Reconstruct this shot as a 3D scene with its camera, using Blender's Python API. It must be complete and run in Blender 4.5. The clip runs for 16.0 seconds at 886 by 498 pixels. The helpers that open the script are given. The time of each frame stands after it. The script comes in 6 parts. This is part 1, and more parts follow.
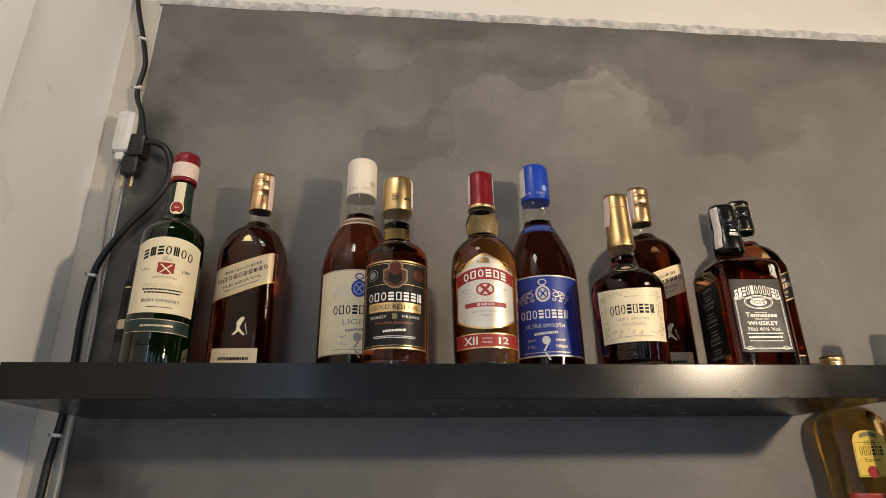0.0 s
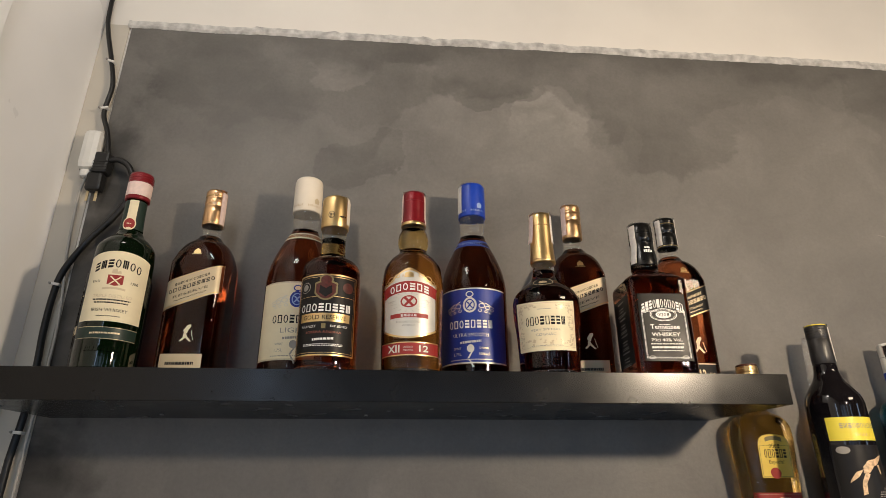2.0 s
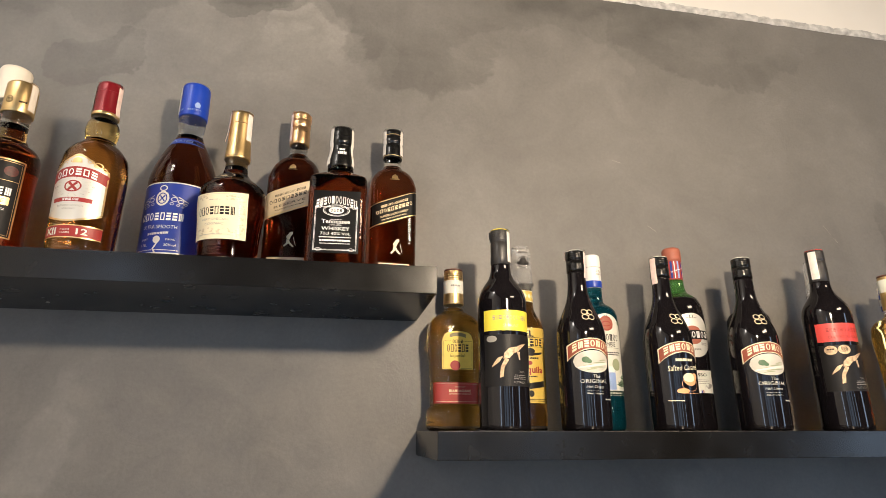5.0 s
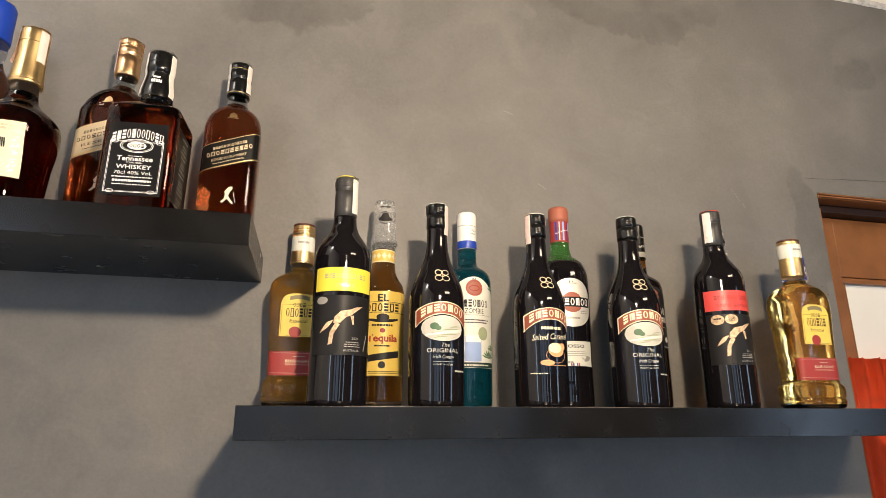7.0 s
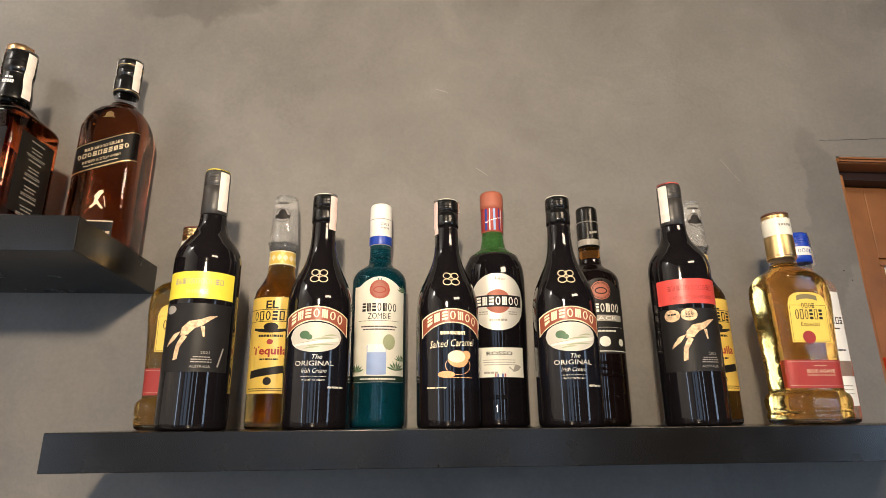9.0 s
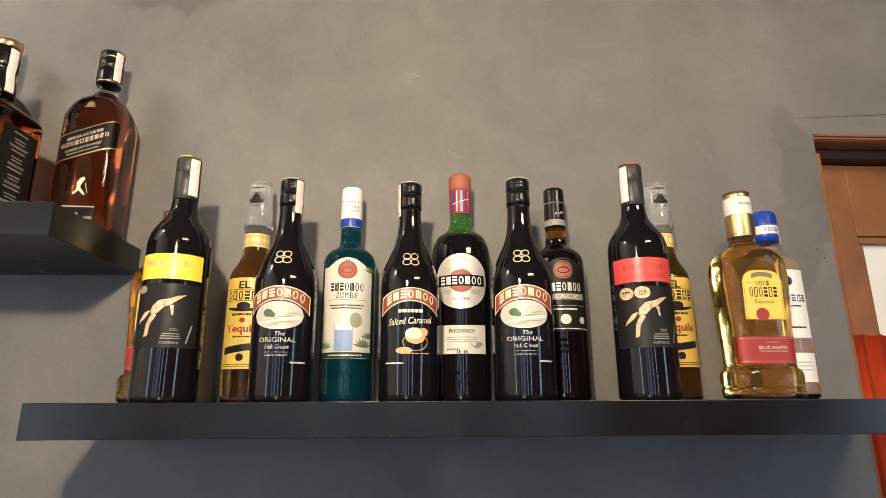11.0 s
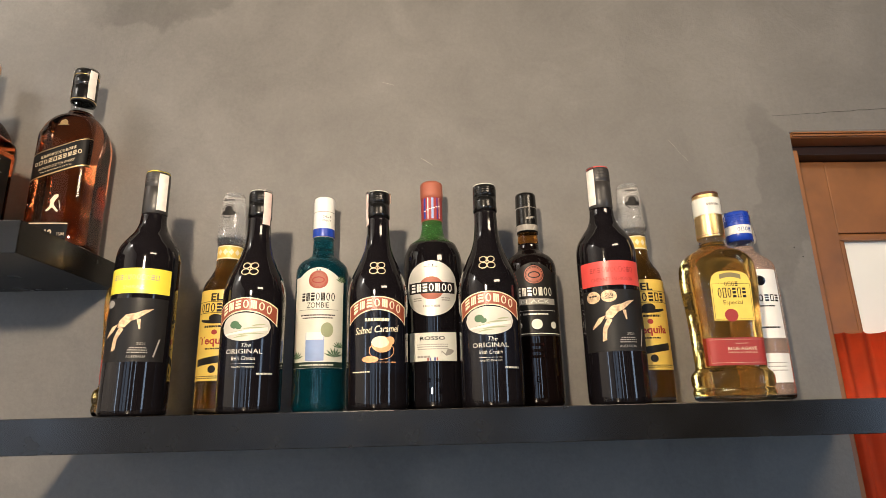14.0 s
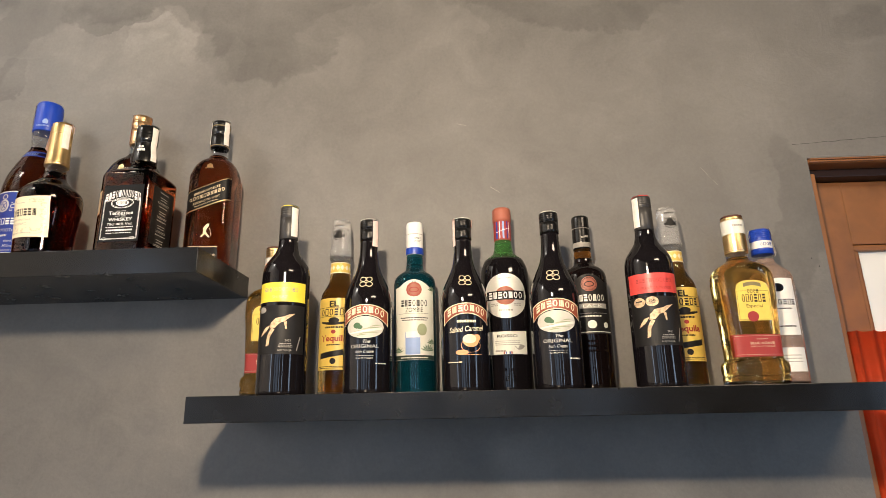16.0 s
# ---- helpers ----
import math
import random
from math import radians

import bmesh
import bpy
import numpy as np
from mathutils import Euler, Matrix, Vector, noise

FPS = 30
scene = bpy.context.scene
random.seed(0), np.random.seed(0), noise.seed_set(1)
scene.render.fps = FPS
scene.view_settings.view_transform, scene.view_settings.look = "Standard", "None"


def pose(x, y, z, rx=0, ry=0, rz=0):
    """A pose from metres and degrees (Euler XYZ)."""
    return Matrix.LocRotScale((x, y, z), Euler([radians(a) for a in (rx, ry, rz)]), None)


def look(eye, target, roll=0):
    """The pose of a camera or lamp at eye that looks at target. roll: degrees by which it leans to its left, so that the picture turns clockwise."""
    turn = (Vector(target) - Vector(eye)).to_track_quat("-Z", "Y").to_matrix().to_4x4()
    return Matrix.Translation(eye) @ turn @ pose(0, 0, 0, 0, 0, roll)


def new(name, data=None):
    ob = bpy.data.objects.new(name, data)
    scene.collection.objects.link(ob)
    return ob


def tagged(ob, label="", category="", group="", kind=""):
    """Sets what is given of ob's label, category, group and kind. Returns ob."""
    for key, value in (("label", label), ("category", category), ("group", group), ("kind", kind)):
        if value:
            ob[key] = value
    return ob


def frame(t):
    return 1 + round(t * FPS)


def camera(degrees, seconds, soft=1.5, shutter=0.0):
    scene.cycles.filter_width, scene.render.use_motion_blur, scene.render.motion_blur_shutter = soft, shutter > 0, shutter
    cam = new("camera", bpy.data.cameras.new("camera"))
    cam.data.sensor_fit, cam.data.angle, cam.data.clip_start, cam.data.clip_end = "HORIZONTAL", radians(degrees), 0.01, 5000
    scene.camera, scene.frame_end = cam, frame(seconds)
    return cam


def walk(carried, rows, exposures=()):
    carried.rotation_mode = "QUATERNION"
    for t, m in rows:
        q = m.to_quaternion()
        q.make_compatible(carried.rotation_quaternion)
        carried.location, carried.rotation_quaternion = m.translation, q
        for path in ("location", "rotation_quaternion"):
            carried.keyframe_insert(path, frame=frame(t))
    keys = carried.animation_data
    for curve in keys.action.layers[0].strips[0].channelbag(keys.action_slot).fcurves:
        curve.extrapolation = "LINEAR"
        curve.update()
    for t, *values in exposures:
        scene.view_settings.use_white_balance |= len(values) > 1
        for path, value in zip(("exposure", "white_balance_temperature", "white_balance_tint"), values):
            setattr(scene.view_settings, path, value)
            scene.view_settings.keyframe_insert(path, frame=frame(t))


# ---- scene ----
cam = camera(74.6, 16.0, soft=0.75)
METRES, EYE, TILT, LEAN, TURN = 1.41, 1.74, 0.0, 0.0, -5.2
ROWS = [
    (0.0, 0.0, 0.0, 0.0, 0.28, 21.55, 0.7),
    (0.5, 0.0157, -0.0066, 0.0005, 0.07, 21.71, 0.86),
    (1.0, 0.0343, -0.0148, 0.0005, 0.13, 21.88, 0.7),
    (1.5, 0.0531, -0.0293, -0.0018, 0.43, 21.86, 0.41),
    (2.0, 0.0722, -0.0463, -0.0054, 0.37, 21.76, 0.23),
    (2.5, 0.0858, -0.0611, -0.017, -1.47, 21.81, -0.8),
    (3.0, 0.0997, -0.0778, -0.0326, -5.51, 20.54, -0.48),
    (3.5, 0.1578, -0.0803, -0.0558, -6.57, 18.16, -0.4),
    (6.0, 0.4246, -0.0277, -0.0722, -4.2, 16.9, 0.27),
    (6.5, 0.4478, -0.0094, -0.0721, -6.8, 16.03, -0.53),
    (7.0, 0.4858, 0.019, -0.0744, -7.83, 15.61, -0.16),
    (7.5, 0.5326, 0.0563, -0.0732, -6.68, 15.72, -0.82),
    (8.0, 0.5619, 0.0728, -0.0649, -6.54, 16.6, -1.0),
    (8.5, 0.6125, 0.083, -0.067, -2.97, 16.67, 0.01),
    (9.0, 0.6643, 0.0921, -0.0655, 0.53, 16.58, 0.5),
    (11.5, 0.7282, 0.0734, -0.0727, 3.05, 14.7, 0.47),
    (12.0, 0.741, 0.072, -0.0727, 3.23, 14.8, 1.12),
    (12.5, 0.747, 0.0701, -0.0713, 3.67, 14.99, 1.34),
    (13.0, 0.7516, 0.0717, -0.0728, 3.97, 14.86, 1.42),
    (13.5, 0.7586, 0.0766, -0.072, 4.17, 14.98, 1.55),
    (14.0, 0.7589, 0.0779, -0.0699, 4.12, 15.31, 1.37),
    (14.5, 0.7555, 0.0728, -0.0732, 2.86, 15.03, 0.62),
    (15.0, 0.7554, 0.057, -0.0746, 2.91, 15.25, 1.06),
    (15.5, 0.7431, 0.0118, -0.082, 5.68, 15.57, 1.36),
    (16.0, 0.723, -0.0599, -0.0897, 7.43, 15.62, 1.13),
]
walk(cam, [(t, pose(0, 0, EYE, TILT, LEAN, TURN) @ pose(METRES * x, METRES * y, METRES * z, 90 + pitch, roll, yaw)) for t, x, y, z, yaw, pitch, roll in ROWS],
     exposures=[(0.0, -0.30), (2.5, -0.32), (3.5, -0.02), (6.0, 0.30), (9.0, 0.29), (16.0, 0.32)])

# ---- light ----
world = bpy.data.worlds.new("world")
scene.world = world
world.use_nodes = True
world.node_tree.nodes["Background"].inputs[0].default_value = (0.8, 0.85, 1.0, 1)
world.node_tree.nodes["Background"].inputs[1].default_value = 0.03


def lamp(name, kind, place, power, colour, size, target=None):
    data = bpy.data.lights.new(name, kind)
    data.energy, data.color = power, colour
    if kind == "AREA":
        data.shape, data.size, data.size_y = "RECTANGLE", size[0], size[1]
    else:
        data.shadow_soft_size = size
    ob = new(name, data)
    ob.matrix_world = look(place, target) if target else pose(*place)
    return ob


lamp("bar_lamp", "POINT", (0.88, -0.22, 2.06), 52.0, (1.0, 0.80, 0.575), 0.034)
# added fill, no visible source: brightens the white side wall
lamp("corner_lamp", "POINT", (-0.26, 0.08, 2.74), 9.0, (1.0, 0.93, 0.84), 0.10)
# added warm fill from an unseen spot, lifts the right side and door
lamp("room_lamp", "AREA", (2.2, -1.2, 2.9), 27.0, (1.0, 0.80, 0.58), (0.9, 0.3), (1.6, -0.2, 1.2))
# cool tall panes of the shop window behind the bar, and a light tube beside it
for tx, ty, wide, power in ((-0.38, -0.95, 0.10, 3.4), (-0.10, -2.5, 0.36, 2.3), (0.48, -2.5, 0.50, 3.5), (1.12, -2.5, 0.16, 2.5), (1.75, -2.1, 0.10, 3.2), (2.9, -0.9, 0.26, 6.5)):
    lamp("shop_window_light", "AREA", (tx, ty, 1.60), power, (0.54, 0.73, 1.0), (wide, 1.4), (1.0, 0.6, 1.6))

# ---- materials ----


def mat(name, colour, rough=0.5, metal=0.0, vary=0.12, scale=40.0, bump=0.0, transmission=0.0, ior=1.45, coat=0.0, random_tint=0.0):
    m = bpy.data.materials.new(name)
    m.use_nodes = True
    nt = m.node_tree
    bsdf = nt.nodes["Principled BSDF"]
    bsdf.inputs["Roughness"].default_value = rough
    bsdf.inputs["Metallic"].default_value = metal
    bsdf.inputs["IOR"].default_value = ior
    bsdf.inputs["Transmission Weight"].default_value = transmission
    bsdf.inputs["Coat Weight"].default_value = coat
    coords = nt.nodes.new("ShaderNodeTexCoord")
    fine = nt.nodes.new("ShaderNodeTexNoise")
    fine.inputs["Scale"].default_value = scale
    fine.inputs["Detail"].default_value = 6
    nt.links.new(coords.outputs["Object"], fine.inputs["Vector"])
    if vary > 0:
        ramp = nt.nodes.new("ShaderNodeMapRange")
        ramp.inputs["From Min"].default_value, ramp.inputs["From Max"].default_value = 0.3, 0.7
        ramp.inputs["To Min"].default_value, ramp.inputs["To Max"].default_value = 1 - vary, 1 + vary
        nt.links.new(fine.outputs["Fac"], ramp.inputs["Value"])
        mul = nt.nodes.new("ShaderNodeVectorMath")
        mul.operation = "SCALE"
        mul.inputs[0].default_value = colour
        nt.links.new(ramp.outputs[0], mul.inputs["Scale"])
        nt.links.new(mul.outputs[0], bsdf.inputs["Base Color"])
        wear = nt.nodes.new("ShaderNodeMapRange")
        wear.inputs["From Min"].default_value, wear.inputs["From Max"].default_value = 0.3, 0.7
        wear.inputs["To Min"].default_value, wear.inputs["To Max"].default_value = rough * 0.85, min(1, rough * 1.2 + 0.01)
        nt.links.new(fine.outputs["Fac"], wear.inputs["Value"])
        nt.links.new(wear.outputs[0], bsdf.inputs["Roughness"])
    else:
        bsdf.inputs["Base Color"].default_value = (*colour, 1)
    if bump > 0:
        b = nt.nodes.new("ShaderNodeBump")
        b.inputs["Strength"].default_value = bump
        b.inputs["Distance"].default_value = 0.002
        nt.links.new(fine.outputs["Fac"], b.inputs["Height"])
        nt.links.new(b.outputs[0], bsdf.inputs["Normal"])
    return m


def plaster_material():
    """Grey trowelled plaster: clouds, fine grain, patches with their own edges and soft darker bands."""
    m = mat("grey_plaster", (0.2, 0.2, 0.2), 0.62, vary=0)
    nt = m.node_tree
    bsdf = nt.nodes["Principled BSDF"]
    coords = nt.nodes["Texture Coordinate"].outputs["Object"]

    def noise_node(scale, detail, rough=0.55, distort=0.0):
        n = nt.nodes.new("ShaderNodeTexNoise")
        n.inputs["Scale"].default_value, n.inputs["Detail"].default_value = scale, detail
        n.inputs["Roughness"].default_value, n.inputs["Distortion"].default_value = rough, distort
        nt.links.new(coords, n.inputs["Vector"])
        return n.outputs["Fac"]

    def ranged(v, a, b, c, d, smooth=False):
        r = nt.nodes.new("ShaderNodeMapRange")
        r.interpolation_type = "SMOOTHSTEP" if smooth else "LINEAR"
        for i, x in zip(("From Min", "From Max", "To Min", "To Max"), (a, b, c, d)):
            r.inputs[i].default_value = x
        nt.links.new(v, r.inputs["Value"])
        return r.outputs[0]

    def math_node(op, a, b):
        n = nt.nodes.new("ShaderNodeMath")
        n.operation = op
        for i, v in enumerate((a, b)):
            if isinstance(v, (int, float)):
                n.inputs[i].default_value = v
            else:
                nt.links.new(v, n.inputs[i])
        return n.outputs[0]

    clouds = noise_node(3.2, 7, 0.6, 0.6)
    smears = noise_node(11, 6, 0.62, 1.2)
    grain = noise_node(160, 4, 0.7)
    warp = noise_node(9, 8, 0.62, 0.4)
    comb = nt.nodes.new("ShaderNodeMapping")
    comb.inputs["Rotation"].default_value, comb.inputs["Scale"].default_value = (0, radians(35), 0), (9, 9, 17)
    nt.links.new(coords, comb.inputs["Vector"])
    strokes = nt.nodes.new("ShaderNodeTexNoise")
    strokes.inputs["Scale"].default_value, strokes.inputs["Detail"].default_value = 1.0, 7
    strokes.inputs["Distortion"].default_value = 0.9
    nt.links.new(comb.outputs[0], strokes.inputs["Vector"])
    streaks = ranged(strokes.outputs["Fac"], 0.34, 0.6, 0.62, 1.1)
    value = ranged(clouds, 0.3, 0.7, 0.83, 1.17)
    value = math_node("MULTIPLY", value, ranged(smears, 0.3, 0.7, 0.90, 1.10))
    value = math_node("MULTIPLY", value, ranged(grain, 0.3, 0.7, 0.93, 1.07))
    far_warp, near_warp = nt.nodes.new("ShaderNodeTexNoise"), nt.nodes.new("ShaderNodeTexNoise")
    moved = coords
    for n, scale, size in ((far_warp, 6.5, 0.15), (near_warp, 32, 0.035)):
        n.inputs["Scale"].default_value, n.inputs["Detail"].default_value = scale, 5
        nt.links.new(coords, n.inputs["Vector"])
        shift = nt.nodes.new("ShaderNodeVectorMath")
        shift.operation = "MULTIPLY_ADD"
        shift.inputs[1].default_value = (size,) * 3
        shift.inputs[2].default_value = (-size / 2,) * 3
        nt.links.new(n.outputs["Color"], shift.inputs[0])
        add = nt.nodes.new("ShaderNodeVectorMath")
        nt.links.new(moved, add.inputs[0])
        nt.links.new(shift.outputs[0], add.inputs[1])
        moved = add.outputs[0]
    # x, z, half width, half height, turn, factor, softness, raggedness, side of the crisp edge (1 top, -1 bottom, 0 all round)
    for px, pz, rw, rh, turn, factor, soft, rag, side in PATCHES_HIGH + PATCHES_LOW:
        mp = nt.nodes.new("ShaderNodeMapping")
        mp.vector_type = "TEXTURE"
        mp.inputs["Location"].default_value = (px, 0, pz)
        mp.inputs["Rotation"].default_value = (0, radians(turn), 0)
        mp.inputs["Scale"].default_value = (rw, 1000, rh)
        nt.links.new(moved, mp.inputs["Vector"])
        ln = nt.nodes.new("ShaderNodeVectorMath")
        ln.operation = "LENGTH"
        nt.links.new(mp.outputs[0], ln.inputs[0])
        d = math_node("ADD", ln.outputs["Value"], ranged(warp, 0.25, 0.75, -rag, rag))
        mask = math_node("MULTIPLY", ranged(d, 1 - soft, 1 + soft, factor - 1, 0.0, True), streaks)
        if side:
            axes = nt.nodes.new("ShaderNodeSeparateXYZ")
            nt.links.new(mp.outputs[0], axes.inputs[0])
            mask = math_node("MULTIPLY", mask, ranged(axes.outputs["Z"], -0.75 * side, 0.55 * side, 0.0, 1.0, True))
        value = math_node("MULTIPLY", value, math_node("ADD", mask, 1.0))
    mul = nt.nodes.new("ShaderNodeVectorMath")
    mul.operation = "SCALE"
    mul.inputs[0].default_value = (0.156, 0.148, 0.137)
    nt.links.new(value, mul.inputs["Scale"])
    nt.links.new(mul.outputs[0], bsdf.inputs["Base Color"])
    nt.links.new(ranged(smears, 0.3, 0.7, 0.42, 0.62), bsdf.inputs["Roughness"])
    b = nt.nodes.new("ShaderNodeBump")
    b.inputs["Strength"].default_value, b.inputs["Distance"].default_value = 0.5, 0.003
    height = math_node("ADD", math_node("MULTIPLY", smears, 0.7), math_node("MULTIPLY", grain, 0.22))
    nt.links.new(height, b.inputs["Height"])
    nt.links.new(b.outputs[0], bsdf.inputs["Normal"])
    return m


PATCHES_HIGH = [
    (0.30, 2.30, 0.23, 0.150, -4, 1.30, 0.06, 0.20, 1),
    (0.40, 2.385, 0.080, 0.090, -10, 1.22, 0.05, 0.22, 1),
    (0.265, 2.455, 0.100, 0.042, -5, 0.74, 0.05, 0.25, -1),
    (0.33, 2.490, 0.22, 0.050, -4, 1.14, 0.10, 0.5, 1),
    (0.03, 2.290, 0.070, 0.050, -24, 0.76, 0.06, 0.3, 0),
    (0.00, 2.335, 0.10, 0.040, 22, 1.14, 0.12, 0.5, 1),
    (0.62, 2.430, 0.150, 0.170, 10, 0.78, 0.06, 0.25, -1),
    (0.53, 2.300, 0.030, 0.085, 24, 1.12, 0.08, 0.5, 1),
    (0.88, 2.34, 0.17, 0.140, 0, 1.18, 0.05, 0.22, 1),
    (1.25, 2.490, 0.230, 0.125, 6, 0.79, 0.06, 0.25, -1),
    # soft darker band just below the top edge
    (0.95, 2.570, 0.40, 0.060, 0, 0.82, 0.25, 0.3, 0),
    (1.83, 2.36, 0.05, 0.04, 0, 0.8, 0.2, 0.3, 0),
    (-0.03, 2.490, 0.060, 0.035, -8, 1.35, 0.12, 0.7, -1),
    (0.09, 2.495, 0.060, 0.028, 10, 1.25, 0.15, 0.8, 1),
    (-0.22, 2.440, 0.17, 0.090, 8, 0.84, 0.10, 0.4, -1),
]
PATCHES_LOW = [
    # darker down the left edge, then along the top
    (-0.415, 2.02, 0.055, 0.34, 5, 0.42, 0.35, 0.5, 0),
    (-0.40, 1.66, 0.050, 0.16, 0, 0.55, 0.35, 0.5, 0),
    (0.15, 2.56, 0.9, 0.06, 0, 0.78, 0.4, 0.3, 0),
    (-0.25, 2.42, 0.16, 0.11, 20, 0.88, 0.25, 0.3, 0),
    # darker beside the door opening
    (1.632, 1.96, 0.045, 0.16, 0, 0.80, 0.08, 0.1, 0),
    (0.075, 1.65, 0.035, 0.07, 25, 1.16, 0.3, 0.5, 0),
    (1.11, 1.53, 0.06, 0.06, 0, 1.14, 0.25, 0.5, 0),
    (1.50, 2.25, 0.18, 0.10, 30, 1.07, 0.3, 0.4, 0),
    (1.60, 1.80, 0.030, 0.10, 0, 1.12, 0.25, 0.6, 0),
]
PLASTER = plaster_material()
CREAM = mat("cream_paint", (0.74, 0.71, 0.66), 0.5, vary=0.04, scale=6, bump=0.12)
WHITE_WALL = mat("white_wall_paint", (0.86, 0.87, 0.89), 0.28, vary=0.03, scale=5, bump=0.1)
BEIGE = mat("beige_corner", (0.54, 0.50, 0.43), 0.55, vary=0.06, scale=8, bump=0.15)
RAW_EDGE = mat("raw_plaster_edge", (0.50, 0.49, 0.47), 0.7, vary=0.35, scale=60, bump=0.6)
SHELF = mat("black_laminate", (0.006, 0.0055, 0.005), 0.23, vary=0.1, scale=25)
SHELF.node_tree.nodes["Principled BSDF"].inputs["Specular IOR Level"].default_value = 0.33
FLOOR = mat("floor_tile", (0.07, 0.063, 0.055), 0.4, vary=0.15, scale=4)
WOOD = mat("door_wood", (0.225, 0.086, 0.025), 0.42, vary=0.25, scale=14, bump=0.08)
FROSTED = mat("frosted_glass", (0.78, 0.77, 0.72), 0.16, vary=0.05, scale=6)
ORANGE = mat("orange_cloth", (0.78, 0.085, 0.02), 0.75, vary=0.12, scale=30, bump=0.15)
RUBBER = mat("black_cable", (0.012, 0.012, 0.012), 0.4, vary=0.15)
GREY_PVC = mat("grey_cable", (0.42, 0.40, 0.36), 0.5, vary=0.1)
WHITE_PVC = mat("white_plastic", (0.70, 0.69, 0.65), 0.4, vary=0.05)
BRASS = mat("brass_prong", (0.75, 0.62, 0.38), 0.3, 1.0)

HONEY = mat("honey_whisky", (0.93, 0.66, 0.24), 0.02, vary=0, transmission=1, ior=1.36)
AMBER_MID = mat("red_amber_whisky", (0.52, 0.16, 0.062), 0.02, vary=0, scale=30, bump=0.2, transmission=1, ior=1.36)
AMBER_DARK = mat("dark_whisky", (0.31, 0.065, 0.019), 0.02, vary=0, scale=30, bump=0.2, transmission=1, ior=1.36)
AMBER = mat("amber_whisky", (0.82, 0.35, 0.075), 0.02, vary=0, scale=30, bump=0.25, transmission=1, ior=1.36)
COGNAC = mat("cognac", (0.20, 0.035, 0.014), 0.02, vary=0, transmission=1, ior=1.36)
TEQUILA = mat("gold_tequila", (0.97, 0.62, 0.17), 0.02, vary=0, scale=38, bump=0.45, transmission=0.98, ior=1.36)
TEQUILA_DARK = mat("amber_tequila", (0.80, 0.42, 0.10), 0.02, vary=0, scale=38, bump=0.3, transmission=1, ior=1.36)
ROSE = mat("pale_rose_rum", (0.84, 0.62, 0.52), 0.02, vary=0, scale=30, bump=0.2, transmission=0.78, ior=1.36)
TEAL = mat("teal_liquor", (0.012, 0.17, 0.24), 0.03, vary=0, scale=30, bump=0.2, transmission=0.88, ior=1.38)
CLEAR = mat("clear_glass", (0.96, 0.97, 0.96), 0.02, vary=0, transmission=1, ior=1.12, coat=1.0)
GLASS_BASE = mat("thick_base_glass", (0.93, 0.92, 0.88), 0.03, vary=0, transmission=1, ior=1.5)
GREEN_DARK = mat("dark_green_glass", (0.002, 0.007, 0.002), 0.04, vary=0.1, scale=60, bump=0.15, transmission=0.12)
GREEN_NECK = mat("green_glass", (0.10, 0.30, 0.08), 0.05, vary=0, transmission=0.75, ior=1.3)
BLACK_GLASS = mat("black_glass", (0.006, 0.005, 0.006), 0.05, vary=0.1)
RUM_GLASS = mat("dark_rum", (0.005, 0.003, 0.003), 0.04, vary=0.1, transmission=0.05)

GOLD = mat("gold_foil", (0.74, 0.53, 0.25), 0.33, 1.0, 0.1)
COPPER = mat("copper_gold_foil", (0.78, 0.50, 0.27), 0.3, 1.0, 0.1)
PAPER = mat("tax_paper", (0.74, 0.69, 0.63), 0.7, vary=0.1, scale=120)
PINK_PAPER = mat("pink_tax_paper", (0.78, 0.60, 0.54), 0.7, vary=0.1, scale=120)
CREAM_LABEL = mat("cream_label", (0.80, 0.70, 0.48), 0.55, vary=0.04, scale=60)
PALE_LABEL = mat("pale_label", (0.70, 0.69, 0.61), 0.36, vary=0.04, scale=60)
WHITE_INK = mat("white_label", (0.80, 0.79, 0.76), 0.45, vary=0.03)
SILVER = mat("silver_label", (0.64, 0.62, 0.57), 0.42, 0.35, 0.08)
GOLD_LABEL = mat("champagne_label", (0.62, 0.51, 0.34), 0.42, 0.25, 0.06)
BLACK_INK = mat("black_label", (0.006, 0.0055, 0.0055), 0.38, vary=0.15)
CHARCOAL = mat("charcoal_label", (0.013, 0.012, 0.012), 0.42, vary=0.1, scale=80)
DARK_NAVY = mat("navy_label", (0.006, 0.006, 0.009), 0.10, vary=0.1)
GREY_INK = mat("grey_print", (0.30, 0.28, 0.25), 0.5, vary=0.1)
RED = mat("red_foil", (0.20, 0.008, 0.014), 0.32, 0.2, 0.1)
RUST = mat("rust_banner", (0.27, 0.062, 0.030), 0.34, vary=0.1)
DARK_WALL = mat("dark_wall_paint", (0.03, 0.028, 0.026), 0.6, vary=0.1, scale=5)
RED_LABEL = mat("red_label", (0.30, 0.022, 0.018), 0.45, vary=0.06)
BRICK = mat("brick_red_cap", (0.34, 0.10, 0.06), 0.5, vary=0.08)
CORAL = mat("coral_label", (0.60, 0.065, 0.055), 0.36, vary=0.04)
YELLOW = mat("yellow_label", (0.76, 0.63, 0.06), 0.36, vary=0.04)
AGED_YELLOW = mat("aged_yellow_label", (0.74, 0.54, 0.10), 0.5, vary=0.08)
DARK_RED = mat("dark_oxblood_print", (0.075, 0.014, 0.010), 0.4, vary=0.3, scale=300)
TEQ_YELLOW = mat("mustard_label", (0.68, 0.48, 0.10), 0.36, vary=0.06)
